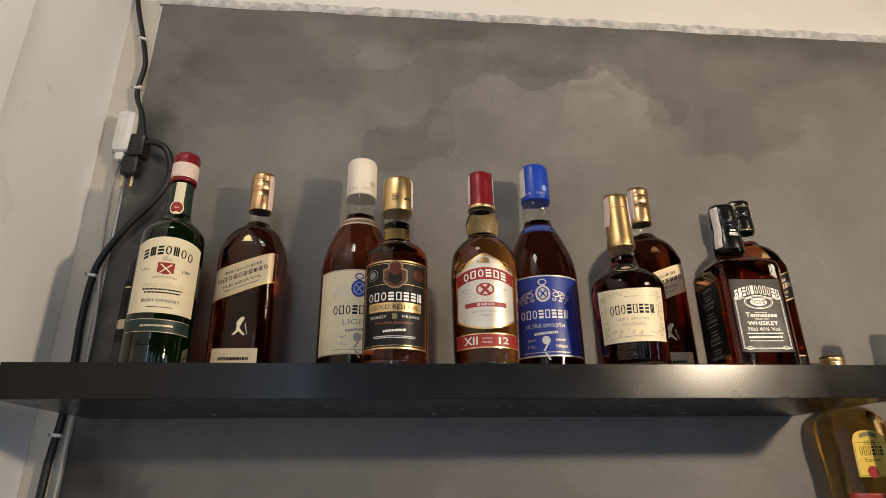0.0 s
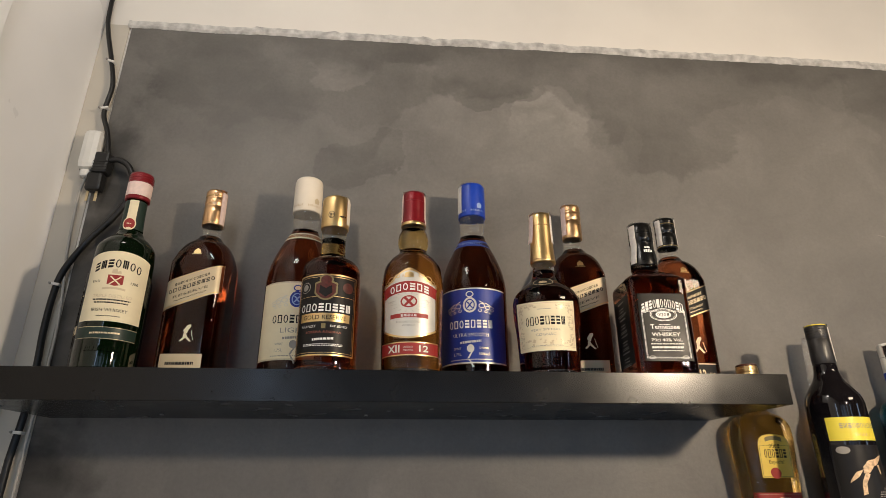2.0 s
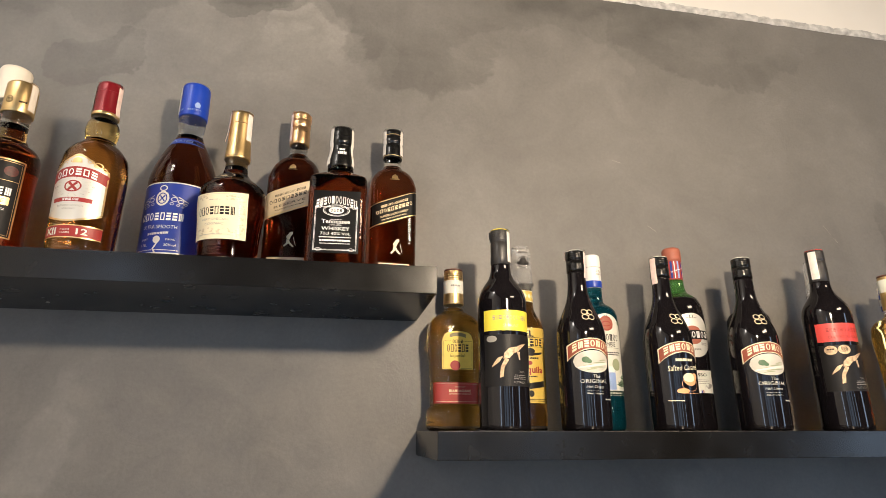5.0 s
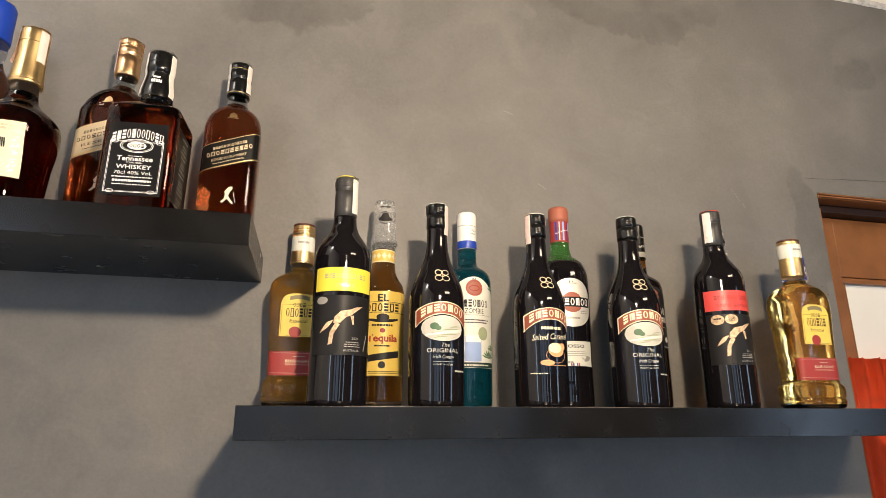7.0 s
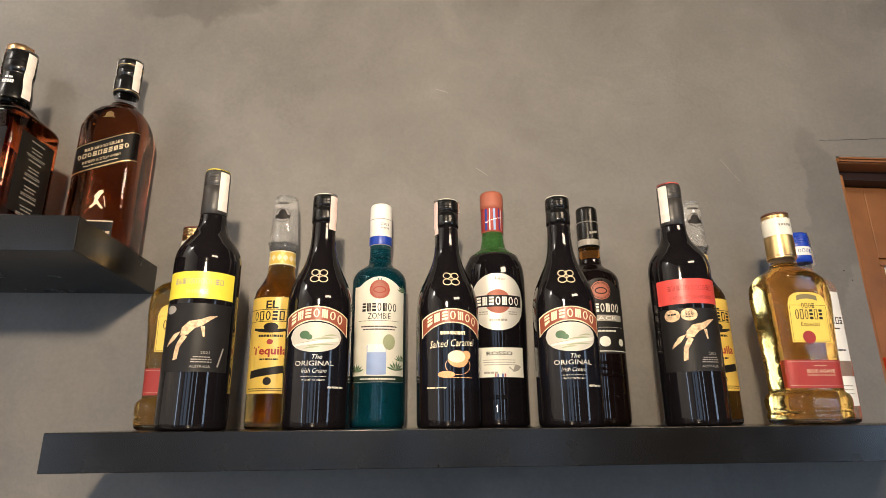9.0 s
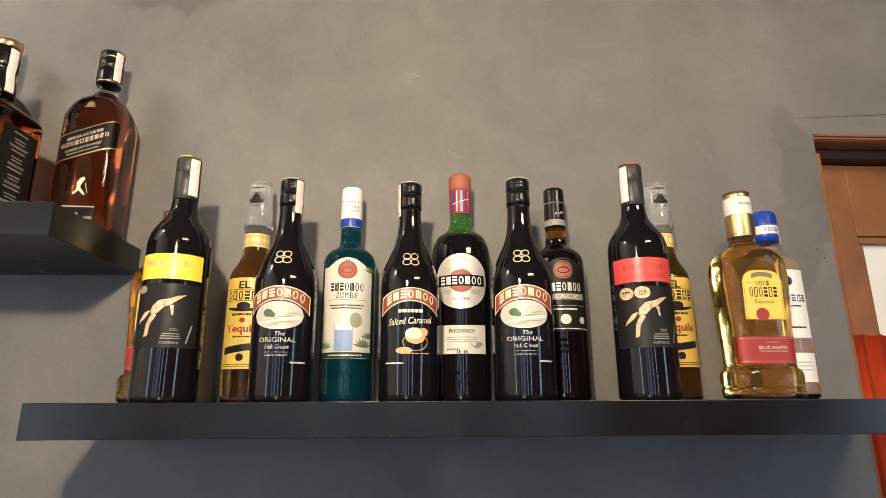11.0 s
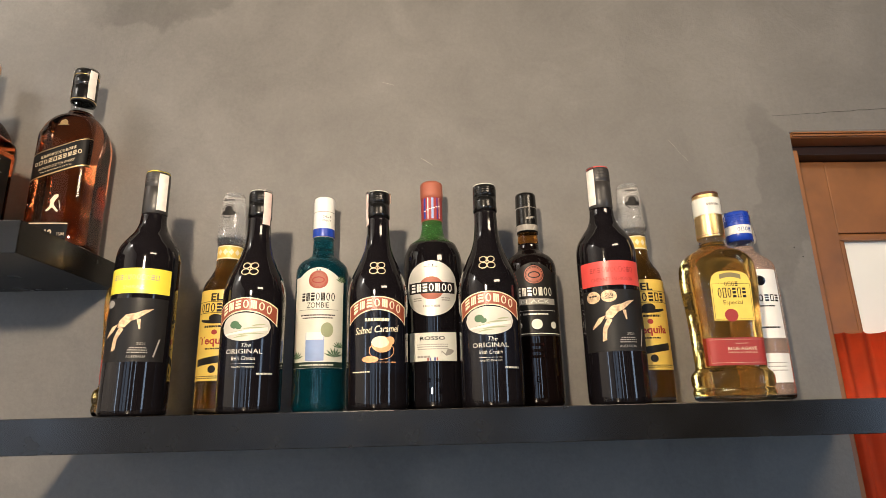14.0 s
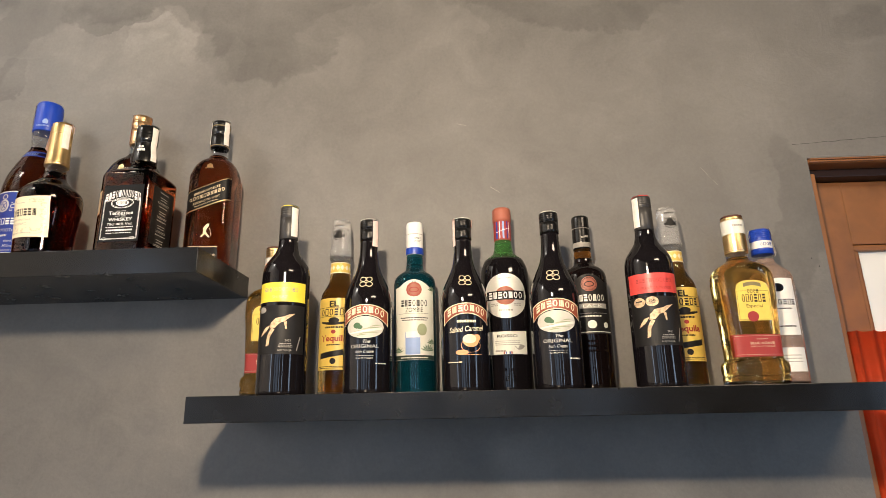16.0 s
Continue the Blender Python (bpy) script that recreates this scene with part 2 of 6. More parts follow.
DARK_WOOD = mat("dark_brown_wood", (0.026, 0.010, 0.005), 0.5, vary=0.25, scale=14, bump=0.08)
BROWN_CAP = mat("brown_cap_rim", (0.085, 0.030, 0.018), 0.4, vary=0.1)
OLIVE = mat("olive_seal_print", (0.20, 0.165, 0.075), 0.5, vary=0.1)
MAROON = mat("maroon_label", (0.30, 0.030, 0.025), 0.5, vary=0.06)
BLUE = mat("blue_label", (0.012, 0.035, 0.26), 0.4, vary=0.1)
BLUE_CAP = mat("blue_cap", (0.010, 0.050, 0.40), 0.35, vary=0.08)
PALE_BLUE = mat("pale_blue_print", (0.26, 0.36, 0.62), 0.45, vary=0.1)
CREAM_CAP = mat("cream_cap", (0.78, 0.70, 0.58), 0.5, vary=0.04)
WHITE_CAP = mat("white_cap", (0.80, 0.79, 0.76), 0.35, vary=0.03)
MILKY = mat("milky_plastic_cap", (0.93, 0.92, 0.89), 0.22, vary=0.03, transmission=0.84, ior=1.2, coat=0.6)
BLACK_CAP = mat("black_cap", (0.006, 0.006, 0.006), 0.2, vary=0.1)
SATIN_CAP = mat("satin_black_capsule", (0.030, 0.028, 0.027), 0.38, vary=0.1)
FOREST = mat("forest_label", (0.009, 0.026, 0.019), 0.45, vary=0.08)
LEAF = mat("leaf_print", (0.06, 0.13, 0.06), 0.5, vary=0.15)
PEACH = mat("caramel_print", (0.80, 0.36, 0.16), 0.5, vary=0.15)
TAN = mat("tan_print", (0.58, 0.40, 0.24), 0.45, vary=0.45, scale=220)
SOFT_INK = mat("soft_cream_print", (0.52, 0.49, 0.42), 0.4, vary=0.08)
SAGE = mat("sage_print", (0.30, 0.33, 0.20), 0.5, vary=0.2)
for dull in (BLACK_INK, CHARCOAL, DARK_WALL):
    dull.node_tree.nodes["Principled BSDF"].inputs["Specular IOR Level"].default_value = 0.22

# ---- building helpers ----


def part(name, bm, material, parent=None, label=""):
    me = bpy.data.meshes.new(name)
    bm.to_mesh(me)
    bm.free()
    me.materials.append(material)
    ob = new(name, me)
    if parent:
        ob.parent = parent
    return tagged(ob, label)


def box(bm, x0, x1, y0, y1, z0, z1, bevel=0.0):
    r = bmesh.ops.create_cube(bm, size=1)
    bmesh.ops.scale(bm, vec=(x1 - x0, y1 - y0, z1 - z0), verts=r["verts"])
    bmesh.ops.translate(bm, vec=((x0 + x1) / 2, (y0 + y1) / 2, (z0 + z1) / 2), verts=r["verts"])
    if bevel:
        edges = list({e for v in r["verts"] for e in v.link_edges})
        bmesh.ops.bevel(bm, geom=edges, offset=bevel, segments=2, affect="EDGES", profile=0.6)
    return bm


def structure(name, bm, material, label, category):
    return tagged(part(name, bm, material), label, category, kind="structure")


def smooth_path(points, steps):
    """Catmull-Rom through points."""
    pts = [Vector(p) for p in points]
    pts = [pts[0] * 2 - pts[1], *pts, pts[-1] * 2 - pts[-2]]
    out = []
    for a, b, c, d in zip(pts, pts[1:], pts[2:], pts[3:]):
        for i in range(steps):
            t = i / steps
            out.append(0.5 * (2 * b + (c - a) * t + (2 * a - 5 * b + 4 * c - d) * t * t + (3 * b - a - 3 * c + d) * t ** 3))
    return out + [pts[-2]]


def tube(points, radius, steps=8, sides=10):
    bm = bmesh.new()
    path = smooth_path(points, steps)
    rings = []
    for i, p in enumerate(path):
        d = (path[min(i + 1, len(path) - 1)] - path[max(i - 1, 0)]).normalized()
        u = d.cross(Vector((0.3, 0.9, 0.2))).normalized()
        w = d.cross(u)
        rings.append([bm.verts.new(p + radius * (u * math.cos(a) + w * math.sin(a))) for a in [2 * math.pi * k / sides for k in range(sides)]])
    for r, s in zip(rings, rings[1:]):
        for k in range(sides):
            f = bm.faces.new((r[k], r[(k + 1) % sides], s[(k + 1) % sides], s[k]))
            f.smooth = True
    bm.faces.new(rings[0][::-1])
    bm.faces.new(rings[-1])
    return bm

# ---- the room ----
WALL_Y = 0.868
EDGE_X, EDGE_Z = -0.431, 2.556
DOOR_X, DOOR_TOP, DOOR_END = 1.668, 2.064, 2.46
LEFT_X, RIGHT_X, BACK_Y, CEIL_Z = -0.484, 3.2, -2.7, 2.95

bm = bmesh.new()
box(bm, LEFT_X - 0.2, DOOR_X, WALL_Y + 0.004, WALL_Y + 0.16, 0, CEIL_Z)
box(bm, DOOR_X, DOOR_END, WALL_Y + 0.004, WALL_Y + 0.16, DOOR_TOP, CEIL_Z)
box(bm, DOOR_END, RIGHT_X, WALL_Y + 0.004, WALL_Y + 0.16, 0, CEIL_Z)
structure("wall_north", bm, CREAM, "cream painted wall behind the grey plaster coat", "wall")

# grey plaster coat with a ragged top edge
bm = bmesh.new()
xs = np.linspace(EDGE_X, DOOR_X, 150)


def coat_strip(bm, xs, z0, tops):
    low = [bm.verts.new((x, WALL_Y, z0)) for x in xs]
    high = [bm.verts.new((x, WALL_Y, z)) for x, z in zip(xs, tops)]
    back = [bm.verts.new((x, WALL_Y + 0.004, z)) for x, z in zip(xs, tops)]
    for i in range(len(xs) - 1):
        bm.faces.new((low[i], low[i + 1], high[i + 1], high[i]))
        bm.faces.new((high[i], high[i + 1], back[i + 1], back[i]))
    return low, high


def ragged(x):
    return EDGE_Z - 0.007 * min(max((x - 1.1) / 0.5, 0), 1) + 0.003 * noise.noise((x * 9, 3, 0)) + 0.002 * noise.noise((x * 45, 7, 0))


coat_strip(bm, xs, 0.0, [ragged(x) for x in xs])
xs2 = np.linspace(DOOR_X, DOOR_END, 40)
coat_strip(bm, xs2, DOOR_TOP, [ragged(x) for x in xs2])
xs3 = np.linspace(DOOR_END, RIGHT_X, 40)
coat_strip(bm, xs3, 0.0, [ragged(x) for x in xs3])
zs = np.linspace(0, ragged(EDGE_X), 160)
rim = [bm.verts.new((EDGE_X, WALL_Y, z)) for z in zs]
wavy = [bm.verts.new((EDGE_X - 0.002 - 0.002 * noise.noise((1, z * 30, 5)), WALL_Y + 0.004, z)) for z in zs]
for i in range(len(zs) - 1):
    bm.faces.new((rim[i], rim[i + 1], wavy[i + 1], wavy[i]))
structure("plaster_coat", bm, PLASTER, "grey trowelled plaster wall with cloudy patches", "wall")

# raw lip along the top of the plaster
bm = bmesh.new()
prev = None
for x in np.linspace(EDGE_X - 0.006, RIGHT_X, 330):
    n1, n2 = noise.noise((x * 14, 0, 2)), noise.noise((x * 60, 5, 2))
    z0 = ragged(max(x, EDGE_X)) - 0.001 + 0.0015 * n2
    z1 = z0 + 0.0195 + 0.004 * n1 + 0.0015 * n2
    out = 0.0045 + 0.002 * n2
    ring = [bm.verts.new(p) for p in ((x, WALL_Y - 0.001, z0), (x, WALL_Y - out, z0 + 0.004), (x, WALL_Y - out + 0.001, z1 - 0.003), (x, WALL_Y + 0.004, z1))]
    if prev:
        for i in range(3):
            bm.faces.new((prev[i], ring[i], ring[i + 1], prev[i + 1]))
    prev = ring
structure("trim", bm, RAW_EDGE, "rough raw plaster lip along the top of the wall", "trim")

# beige strip between the corner and the plaster, darker than the cream wall
bm = bmesh.new()
box(bm, LEFT_X + 0.0005, EDGE_X - 0.0055, WALL_Y + 0.0015, WALL_Y + 0.0038, 0, EDGE_Z + 0.008)
structure("corner_strip", bm, BEIGE, "beige strip beside the grey plaster", "trim")

# left wall with a shallow pilaster
bm = bmesh.new()
box(bm, LEFT_X - 0.2, LEFT_X, BACK_Y, WALL_Y + 0.004, 0, CEIL_Z)
structure("wall_west", bm, WHITE_WALL, "glossy white painted side wall", "wall")
bm = bmesh.new()
box(bm, LEFT_X, LEFT_X + 0.018, BACK_Y, 0.625, 0, CEIL_Z, 0.003)
structure("pilaster", bm, WHITE_WALL, "white painted shallow step on the side wall", "wall")
bm = bmesh.new()
box(bm, RIGHT_X, RIGHT_X + 0.15, BACK_Y, WALL_Y + 0.16, 0, CEIL_Z)
structure("wall_east", bm, DARK_WALL, "plain dark wall", "wall")
bm = bmesh.new()
box(bm, LEFT_X - 0.2, RIGHT_X + 0.15, BACK_Y - 0.15, BACK_Y, 0, CEIL_Z)
structure("wall_south", bm, DARK_WALL, "plain dark wall", "wall")
bm = bmesh.new()
box(bm, LEFT_X - 0.2, RIGHT_X + 0.15, BACK_Y - 0.15, WALL_Y + 1.2, -0.1, 0)
structure("floor", bm, FLOOR, "plain tiled floor", "floor")
bm = bmesh.new()
box(bm, LEFT_X - 0.2, RIGHT_X + 0.15, BACK_Y - 0.15, WALL_Y + 1.2, CEIL_Z, CEIL_Z + 0.1)
structure("ceiling", bm, DARK_WALL, "plain dark painted ceiling", "ceiling")

# door in its opening
door = tagged(new("door_1"), "brown wooden door with a frosted glass pane", "door", kind="structure")
bm = bmesh.new()
box(bm, DOOR_X, DOOR_END, WALL_Y - 0.002, WALL_Y + 0.034, DOOR_TOP - 0.012, DOOR_TOP - 0.002, 0.003)
for k in range(2):
    box(bm, DOOR_X + 0.001, DOOR_END - 0.001, WALL_Y - 0.006, WALL_Y - 0.0025, DOOR_TOP - 0.0060 - 0.005 * k, DOOR_TOP - 0.0030 - 0.005 * k, 0.001)
part("head_frame", bm, WOOD, door)
# set-back band under the head, much darker than the frame
bm = bmesh.new()
box(bm, DOOR_X, DOOR_END, WALL_Y + 0.036, WALL_Y + 0.10, DOOR_TOP - 0.026, DOOR_TOP - 0.003, 0.002)
part("door_stop", bm, DARK_WOOD, door, "dark brown wooden door stop")
bm = bmesh.new()
box(bm, DOOR_X + 0.001, DOOR_X + 0.016, WALL_Y + 0.012, WALL_Y + 0.12, 0, DOOR_TOP - 0.0275, 0.002)
part("side_frame", bm, WOOD, door)
bm = bmesh.new()
box(bm, DOOR_END - 0.016, DOOR_END - 0.001, WALL_Y + 0.012, WALL_Y + 0.12, 0, DOOR_TOP - 0.0275, 0.002)
part("side_frame", bm, WOOD, door)
LY0, LY1 = WALL_Y + 0.062, WALL_Y + 0.100
GLASS_X, GLASS_TOP = 1.761, 1.908
bm = bmesh.new()
box(bm, DOOR_X + 0.017, GLASS_X, LY0, LY1, 0.01, DOOR_TOP - 0.0275, 0.002)
box(bm, DOOR_END - 0.14, DOOR_END - 0.017, LY0, LY1, 0.01, DOOR_TOP - 0.0275, 0.002)
box(bm, GLASS_X, DOOR_END - 0.14, LY0 + 0.001, LY1, GLASS_TOP, DOOR_TOP - 0.0275, 0.002)
box(bm, GLASS_X, DOOR_END - 0.14, LY0 + 0.001, LY1, 0.01, 0.9, 0.002)
leaf = part("door_leaf", bm, WOOD, door)
bm = bmesh.new()
box(bm, GLASS_X, DOOR_END - 0.14, LY0 + 0.004, LY0 + 0.016, GLASS_TOP - 0.012, GLASS_TOP - 0.0005, 0.003)
box(bm, GLASS_X + 0.0005, GLASS_X + 0.010, LY0 + 0.004, LY0 + 0.016, 0.9, GLASS_TOP - 0.0125, 0.003)
part("glazing_bead", bm, WOOD, leaf)
bm = bmesh.new()
box(bm, GLASS_X + 0.001, DOOR_END - 0.141, LY0 + 0.017, LY0 + 0.023, 0.901, GLASS_TOP - 0.001)
part("pane", bm, FROSTED, leaf, "frosted white glass pane")

# pleated orange cloth hung across the lower door
bm = bmesh.new()
cols, rows = 160, 12
grid = []
for j in range(rows + 1):
    z = 0.55 + (1.742 - 0.55) * j / rows
    line = []
    for i in range(cols + 1):
        x = DOOR_X + 0.020 + 0.70 * i / cols
        fold = 0.009 * math.sin(i * 0.85 + 0.6 * math.sin(i * 0.21)) + 0.004 * math.sin(i * 0.31 + z * 2)
        sag = -0.004 * abs(math.sin(i * 0.42)) if j == rows else 0
        line.append(bm.verts.new((x, WALL_Y + 0.040 + fold * (1 - 0.25 * j / rows), z + sag)))
    grid.append(line)
for j in range(rows):
    for i in range(cols):
        f = bm.faces.new((grid[j][i], grid[j][i + 1], grid[j + 1][i + 1], grid[j + 1][i]))
        f.smooth = True
bmesh.ops.solidify(bm, geom=bm.faces[:], thickness=0.0015)
tagged(part("door_curtain", bm, ORANGE), "pleated orange-red cloth hung across the wooden door", "curtain")

# thin cracks and chips over the door head
bm = bmesh.new()
prev = None
for i in range(40):
    x = 1.645 + 0.3 * i / 39
    z = 2.092 + 0.018 * i / 39 + 0.0015 * noise.noise((x * 60, 0, 9))
    h = 0.0004 + 0.0009 * abs(noise.noise((x * 35, 4, 9)))
    ring = [bm.verts.new((x, WALL_Y - 0.0006, z)), bm.verts.new((x, WALL_Y - 0.0006, z + h))]
    if prev:
        bm.faces.new((prev[0], ring[0], ring[1], prev[1]))
    prev = ring
structure("plaster_crack", bm, CHARCOAL, "fine dark crack in the plaster over the door", "crack")

# small scratches and nail holes in the plaster
for sx, sz, length, turn in ((1.475, 2.040, 0.030, 55), (1.490, 2.020, 0.014, 50), (1.014, 2.160, 0.020, 15), (1.075, 2.020, 0.022, 35)):
    bm = bmesh.new()
    m = pose(sx, WALL_Y - 0.0004, sz, 0, turn, 0)
    n = 8
    top = [bm.verts.new(m @ Vector((-length / 2 + length * i / n, 0, 0.0007 * math.sin(math.pi * i / n) + 0.0006 * noise.noise((i * 0.9, sx * 9, 0))))) for i in range(n + 1)]
    low = [bm.verts.new(v.co - Vector((0, 0, 0.0006 + 0.0004 * math.sin(math.pi * i / n)))) for i, v in enumerate(top)]
    for i in range(n):
        bm.faces.new((low[i], low[i + 1], top[i + 1], top[i]))
    structure("plaster_scratch", bm, GREY_INK, "thin pale scratch in the grey plaster", "scratch")
for hx, hz in ((1.640, 1.868), (1.651, 1.853)):
    bm = bmesh.new()
    bmesh.ops.create_circle(bm, cap_ends=True, segments=10, radius=0.0011, matrix=pose(hx, WALL_Y - 0.0004, hz, 90, 0, 0))
    structure("nail_hole", bm, CHARCOAL, "tiny dark nail hole in the plaster", "hole")

# ---- shelves ----
SHELF_1, SHELF_2 = 1.861, 1.641


def shelf(x0, x1, y0, top, thick, label):
    base = tagged(new("floating_shelf"), label, "shelf", "floating wall shelves")
    base.location = ((x0 + x1) / 2, WALL_Y, top)
    cx = (x0 + x1) / 2
    bm = bmesh.new()
    box(bm, x0 - cx, x1 - cx, y0 + 0.0012 - WALL_Y, -0.0005, -thick, 0, 0.0009)
    board = part("board", bm, SHELF, base)
    bm = bmesh.new()
    box(bm, x0 - cx, x1 - cx, y0 - WALL_Y, y0 + 0.001 - WALL_Y, -thick + 0.0003, -0.0003, 0.0004)
    part("edge_band", bm, SHELF, base)
    for fx in (0.18, 0.46, 0.8):
        bm = bmesh.new()
        bmesh.ops.create_cone(bm, cap_ends=True, segments=12, radius1=0.003, radius2=0.002, depth=0.0016, matrix=Matrix.Translation((x0 - cx + (x1 - x0) * fx, y0 - WALL_Y + 0.15, -thick - 0.0007)))
        part("screw_cap", bm, GREY_INK, base)
    return base


shelf(-0.412, 0.610, 0.654, SHELF_1, 0.039, "black laminate floating shelf holding whisky and brandy bottles")
shelf(0.612, 1.652, 0.656, SHELF_2, 0.037, "black laminate floating shelf holding liqueur, wine and tequila bottles")


# ---- bottles ----


def pchip(t, y):
    """Smooth values between knots, without overshoot: returns a function."""
    t, y = np.asarray(t, float), np.asarray(y, float)
    h, d = np.diff(t), np.diff(y) / np.diff(t)
    m = np.zeros(len(t))
    m[0], m[-1] = d[0], d[-1]
    for i in range(1, len(t) - 1):
        if d[i - 1] * d[i] > 0:
            m[i] = 2 * d[i - 1] * d[i] / (d[i - 1] + d[i])

    def at(q):
        i = min(max(np.searchsorted(t, q) - 1, 0), len(h) - 1)
        s = (q - t[i]) / h[i]
        return (1 + 2 * s) * (1 - s) ** 2 * y[i] + s * (1 - s) ** 2 * h[i] * m[i] + s * s * (3 - 2 * s) * y[i + 1] + s * s * (s - 1) * h[i] * m[i + 1]

    return at


def round_profile(rows, steps=4):
    """rows of (z, radius), made smooth along the outline."""
    rows = [tuple(map(float, r)) for r in rows]
    t = [0.0]
    for a, b in zip(rows, rows[1:]):
        t.append(t[-1] + max(math.hypot(b[0] - a[0], b[1] - a[1]), 1e-5))
    fz, fr = pchip(t, [r[0] for r in rows]), pchip(t, [r[1] for r in rows])
    out = []
    for a, b in zip(t, t[1:]):
        n = steps if b - a > 0.004 else 1
        out += [(fz(a + (b - a) * i / n), fr(a + (b - a) * i / n)) for i in range(n)]
    return out + [rows[-1]]


def loft(rows, depth=1.0, power=2.0, sides=48, blend=None):
    """A closed body of rings (z, radius); power 2 is round, more is squarer. blend: the height over which it turns round again."""
    bm = bmesh.new()
    rings = []
    for z, r in rows:
        n, dep = power, depth
        if blend:
            f = min(max((z - blend[0]) / (blend[1] - blend[0]), 0), 1)
            n, dep = power + (2 - power) * f ** 0.5, depth + (1 - depth) * f
        ring = []
        for k in range(sides):
            a = 2 * math.pi * (k + 0.5) / sides
            c, s = math.cos(a), math.sin(a)
            q = (abs(c) ** n + abs(s) ** n) ** (-1 / n)
            ring.append(bm.verts.new((r * q * c, r * dep * q * s, z)))
        rings.append(ring)
    for p, q in zip(rings, rings[1:]):
        for k in range(sides):
            f = bm.faces.new((p[k], p[(k + 1) % sides], q[(k + 1) % sides], q[k]))
            f.smooth = True
    bm.faces.new(rings[0][::-1])
    bm.faces.new(rings[-1])
    return bm


class Bottle:
    """A bottle standing at its base: knots (z, radius) for the filled body, the neck over it, and the cap."""

    def __init__(self, name, label, body, liquid, depth=1.0, power=2.0, blend=None, group="bottles on the shelf"):
        self.thing = tagged(new(name), label, "bottle", group)
        self.depth, self.power, self.blend = depth, power, blend
        self.rows = round_profile(body)
        self.top = body[-1][0]
        sides = 64 if power > 2 else 48
        filled = self.rows
        if liquid in (AMBER, AMBER_MID, AMBER_DARK, TEQUILA, TEQUILA_DARK, ROSE, COGNAC):
            # a thick clear glass foot under the liquor
            foot_r = float(np.interp(0.0065, [r[0] for r in self.rows], [r[1] for r in self.rows]))
            foot = [r for r in self.rows if r[0] < 0.0065] + [(0.0065, foot_r)]
            part("glass_foot", loft(foot, depth, power, sides, blend), GLASS_BASE, self.thing, "thick clear glass foot")
            filled = [(0.0068, foot_r)] + [r for r in self.rows if r[0] > 0.0075]
        part("body", loft(filled, depth, power, sides, blend), liquid, self.thing)
        self.outline = list(self.rows)

    def neck(self, rows, material, name="neck"):
        rows = round_profile(rows)
        ob = part(name, loft(rows, sides=32), material, self.thing)
        self.outline += rows
        return ob

    def cap(self, rows, material, label="", name="cap"):
        rows = round_profile(rows, 3)
        self.outline += rows
        return part(name, loft(rows, sides=32), material, self.thing, label)

    def ring(self, z0, z1, r, material, name="ring", parent=None, bulge=0.0004):
        return part(name, loft([(z0, r - bulge), (z0 + 0.0006, r), (z1 - 0.0006, r), (z1, r - bulge)], sides=32), material, parent or self.thing)

    def surf(self, u, z, off, face=0):
        zz = [r[0] for r in self.outline]
        r = float(np.interp(z, zz, [q[1] for q in self.outline]))
        if self.power > 2 and z <= self.top and not (self.blend and z > self.blend[1]):
            n, dep = self.power, self.depth
            if self.blend:
                f = min(max((z - self.blend[0]) / (self.blend[1] - self.blend[0]), 0), 1)
                n, dep = self.power + (2 - self.power) * f ** 0.5, self.depth + (1 - self.depth) * f
            rx, ry = (r, r * dep) if face % 2 == 0 else (r * dep, r)
            x = min(max(u, -0.985 * rx), 0.985 * rx)
            p = Vector((x, -ry * (1 - abs(x / rx) ** n) ** (1 / n) - off, z))
        else:
            a = u / max(r, 0.004)
            p = Vector(((r + off) * math.sin(a), -(r + off) * math.cos(a), z))
        return Matrix.Rotation(face * math.pi / 2, 3, "Z") @ p


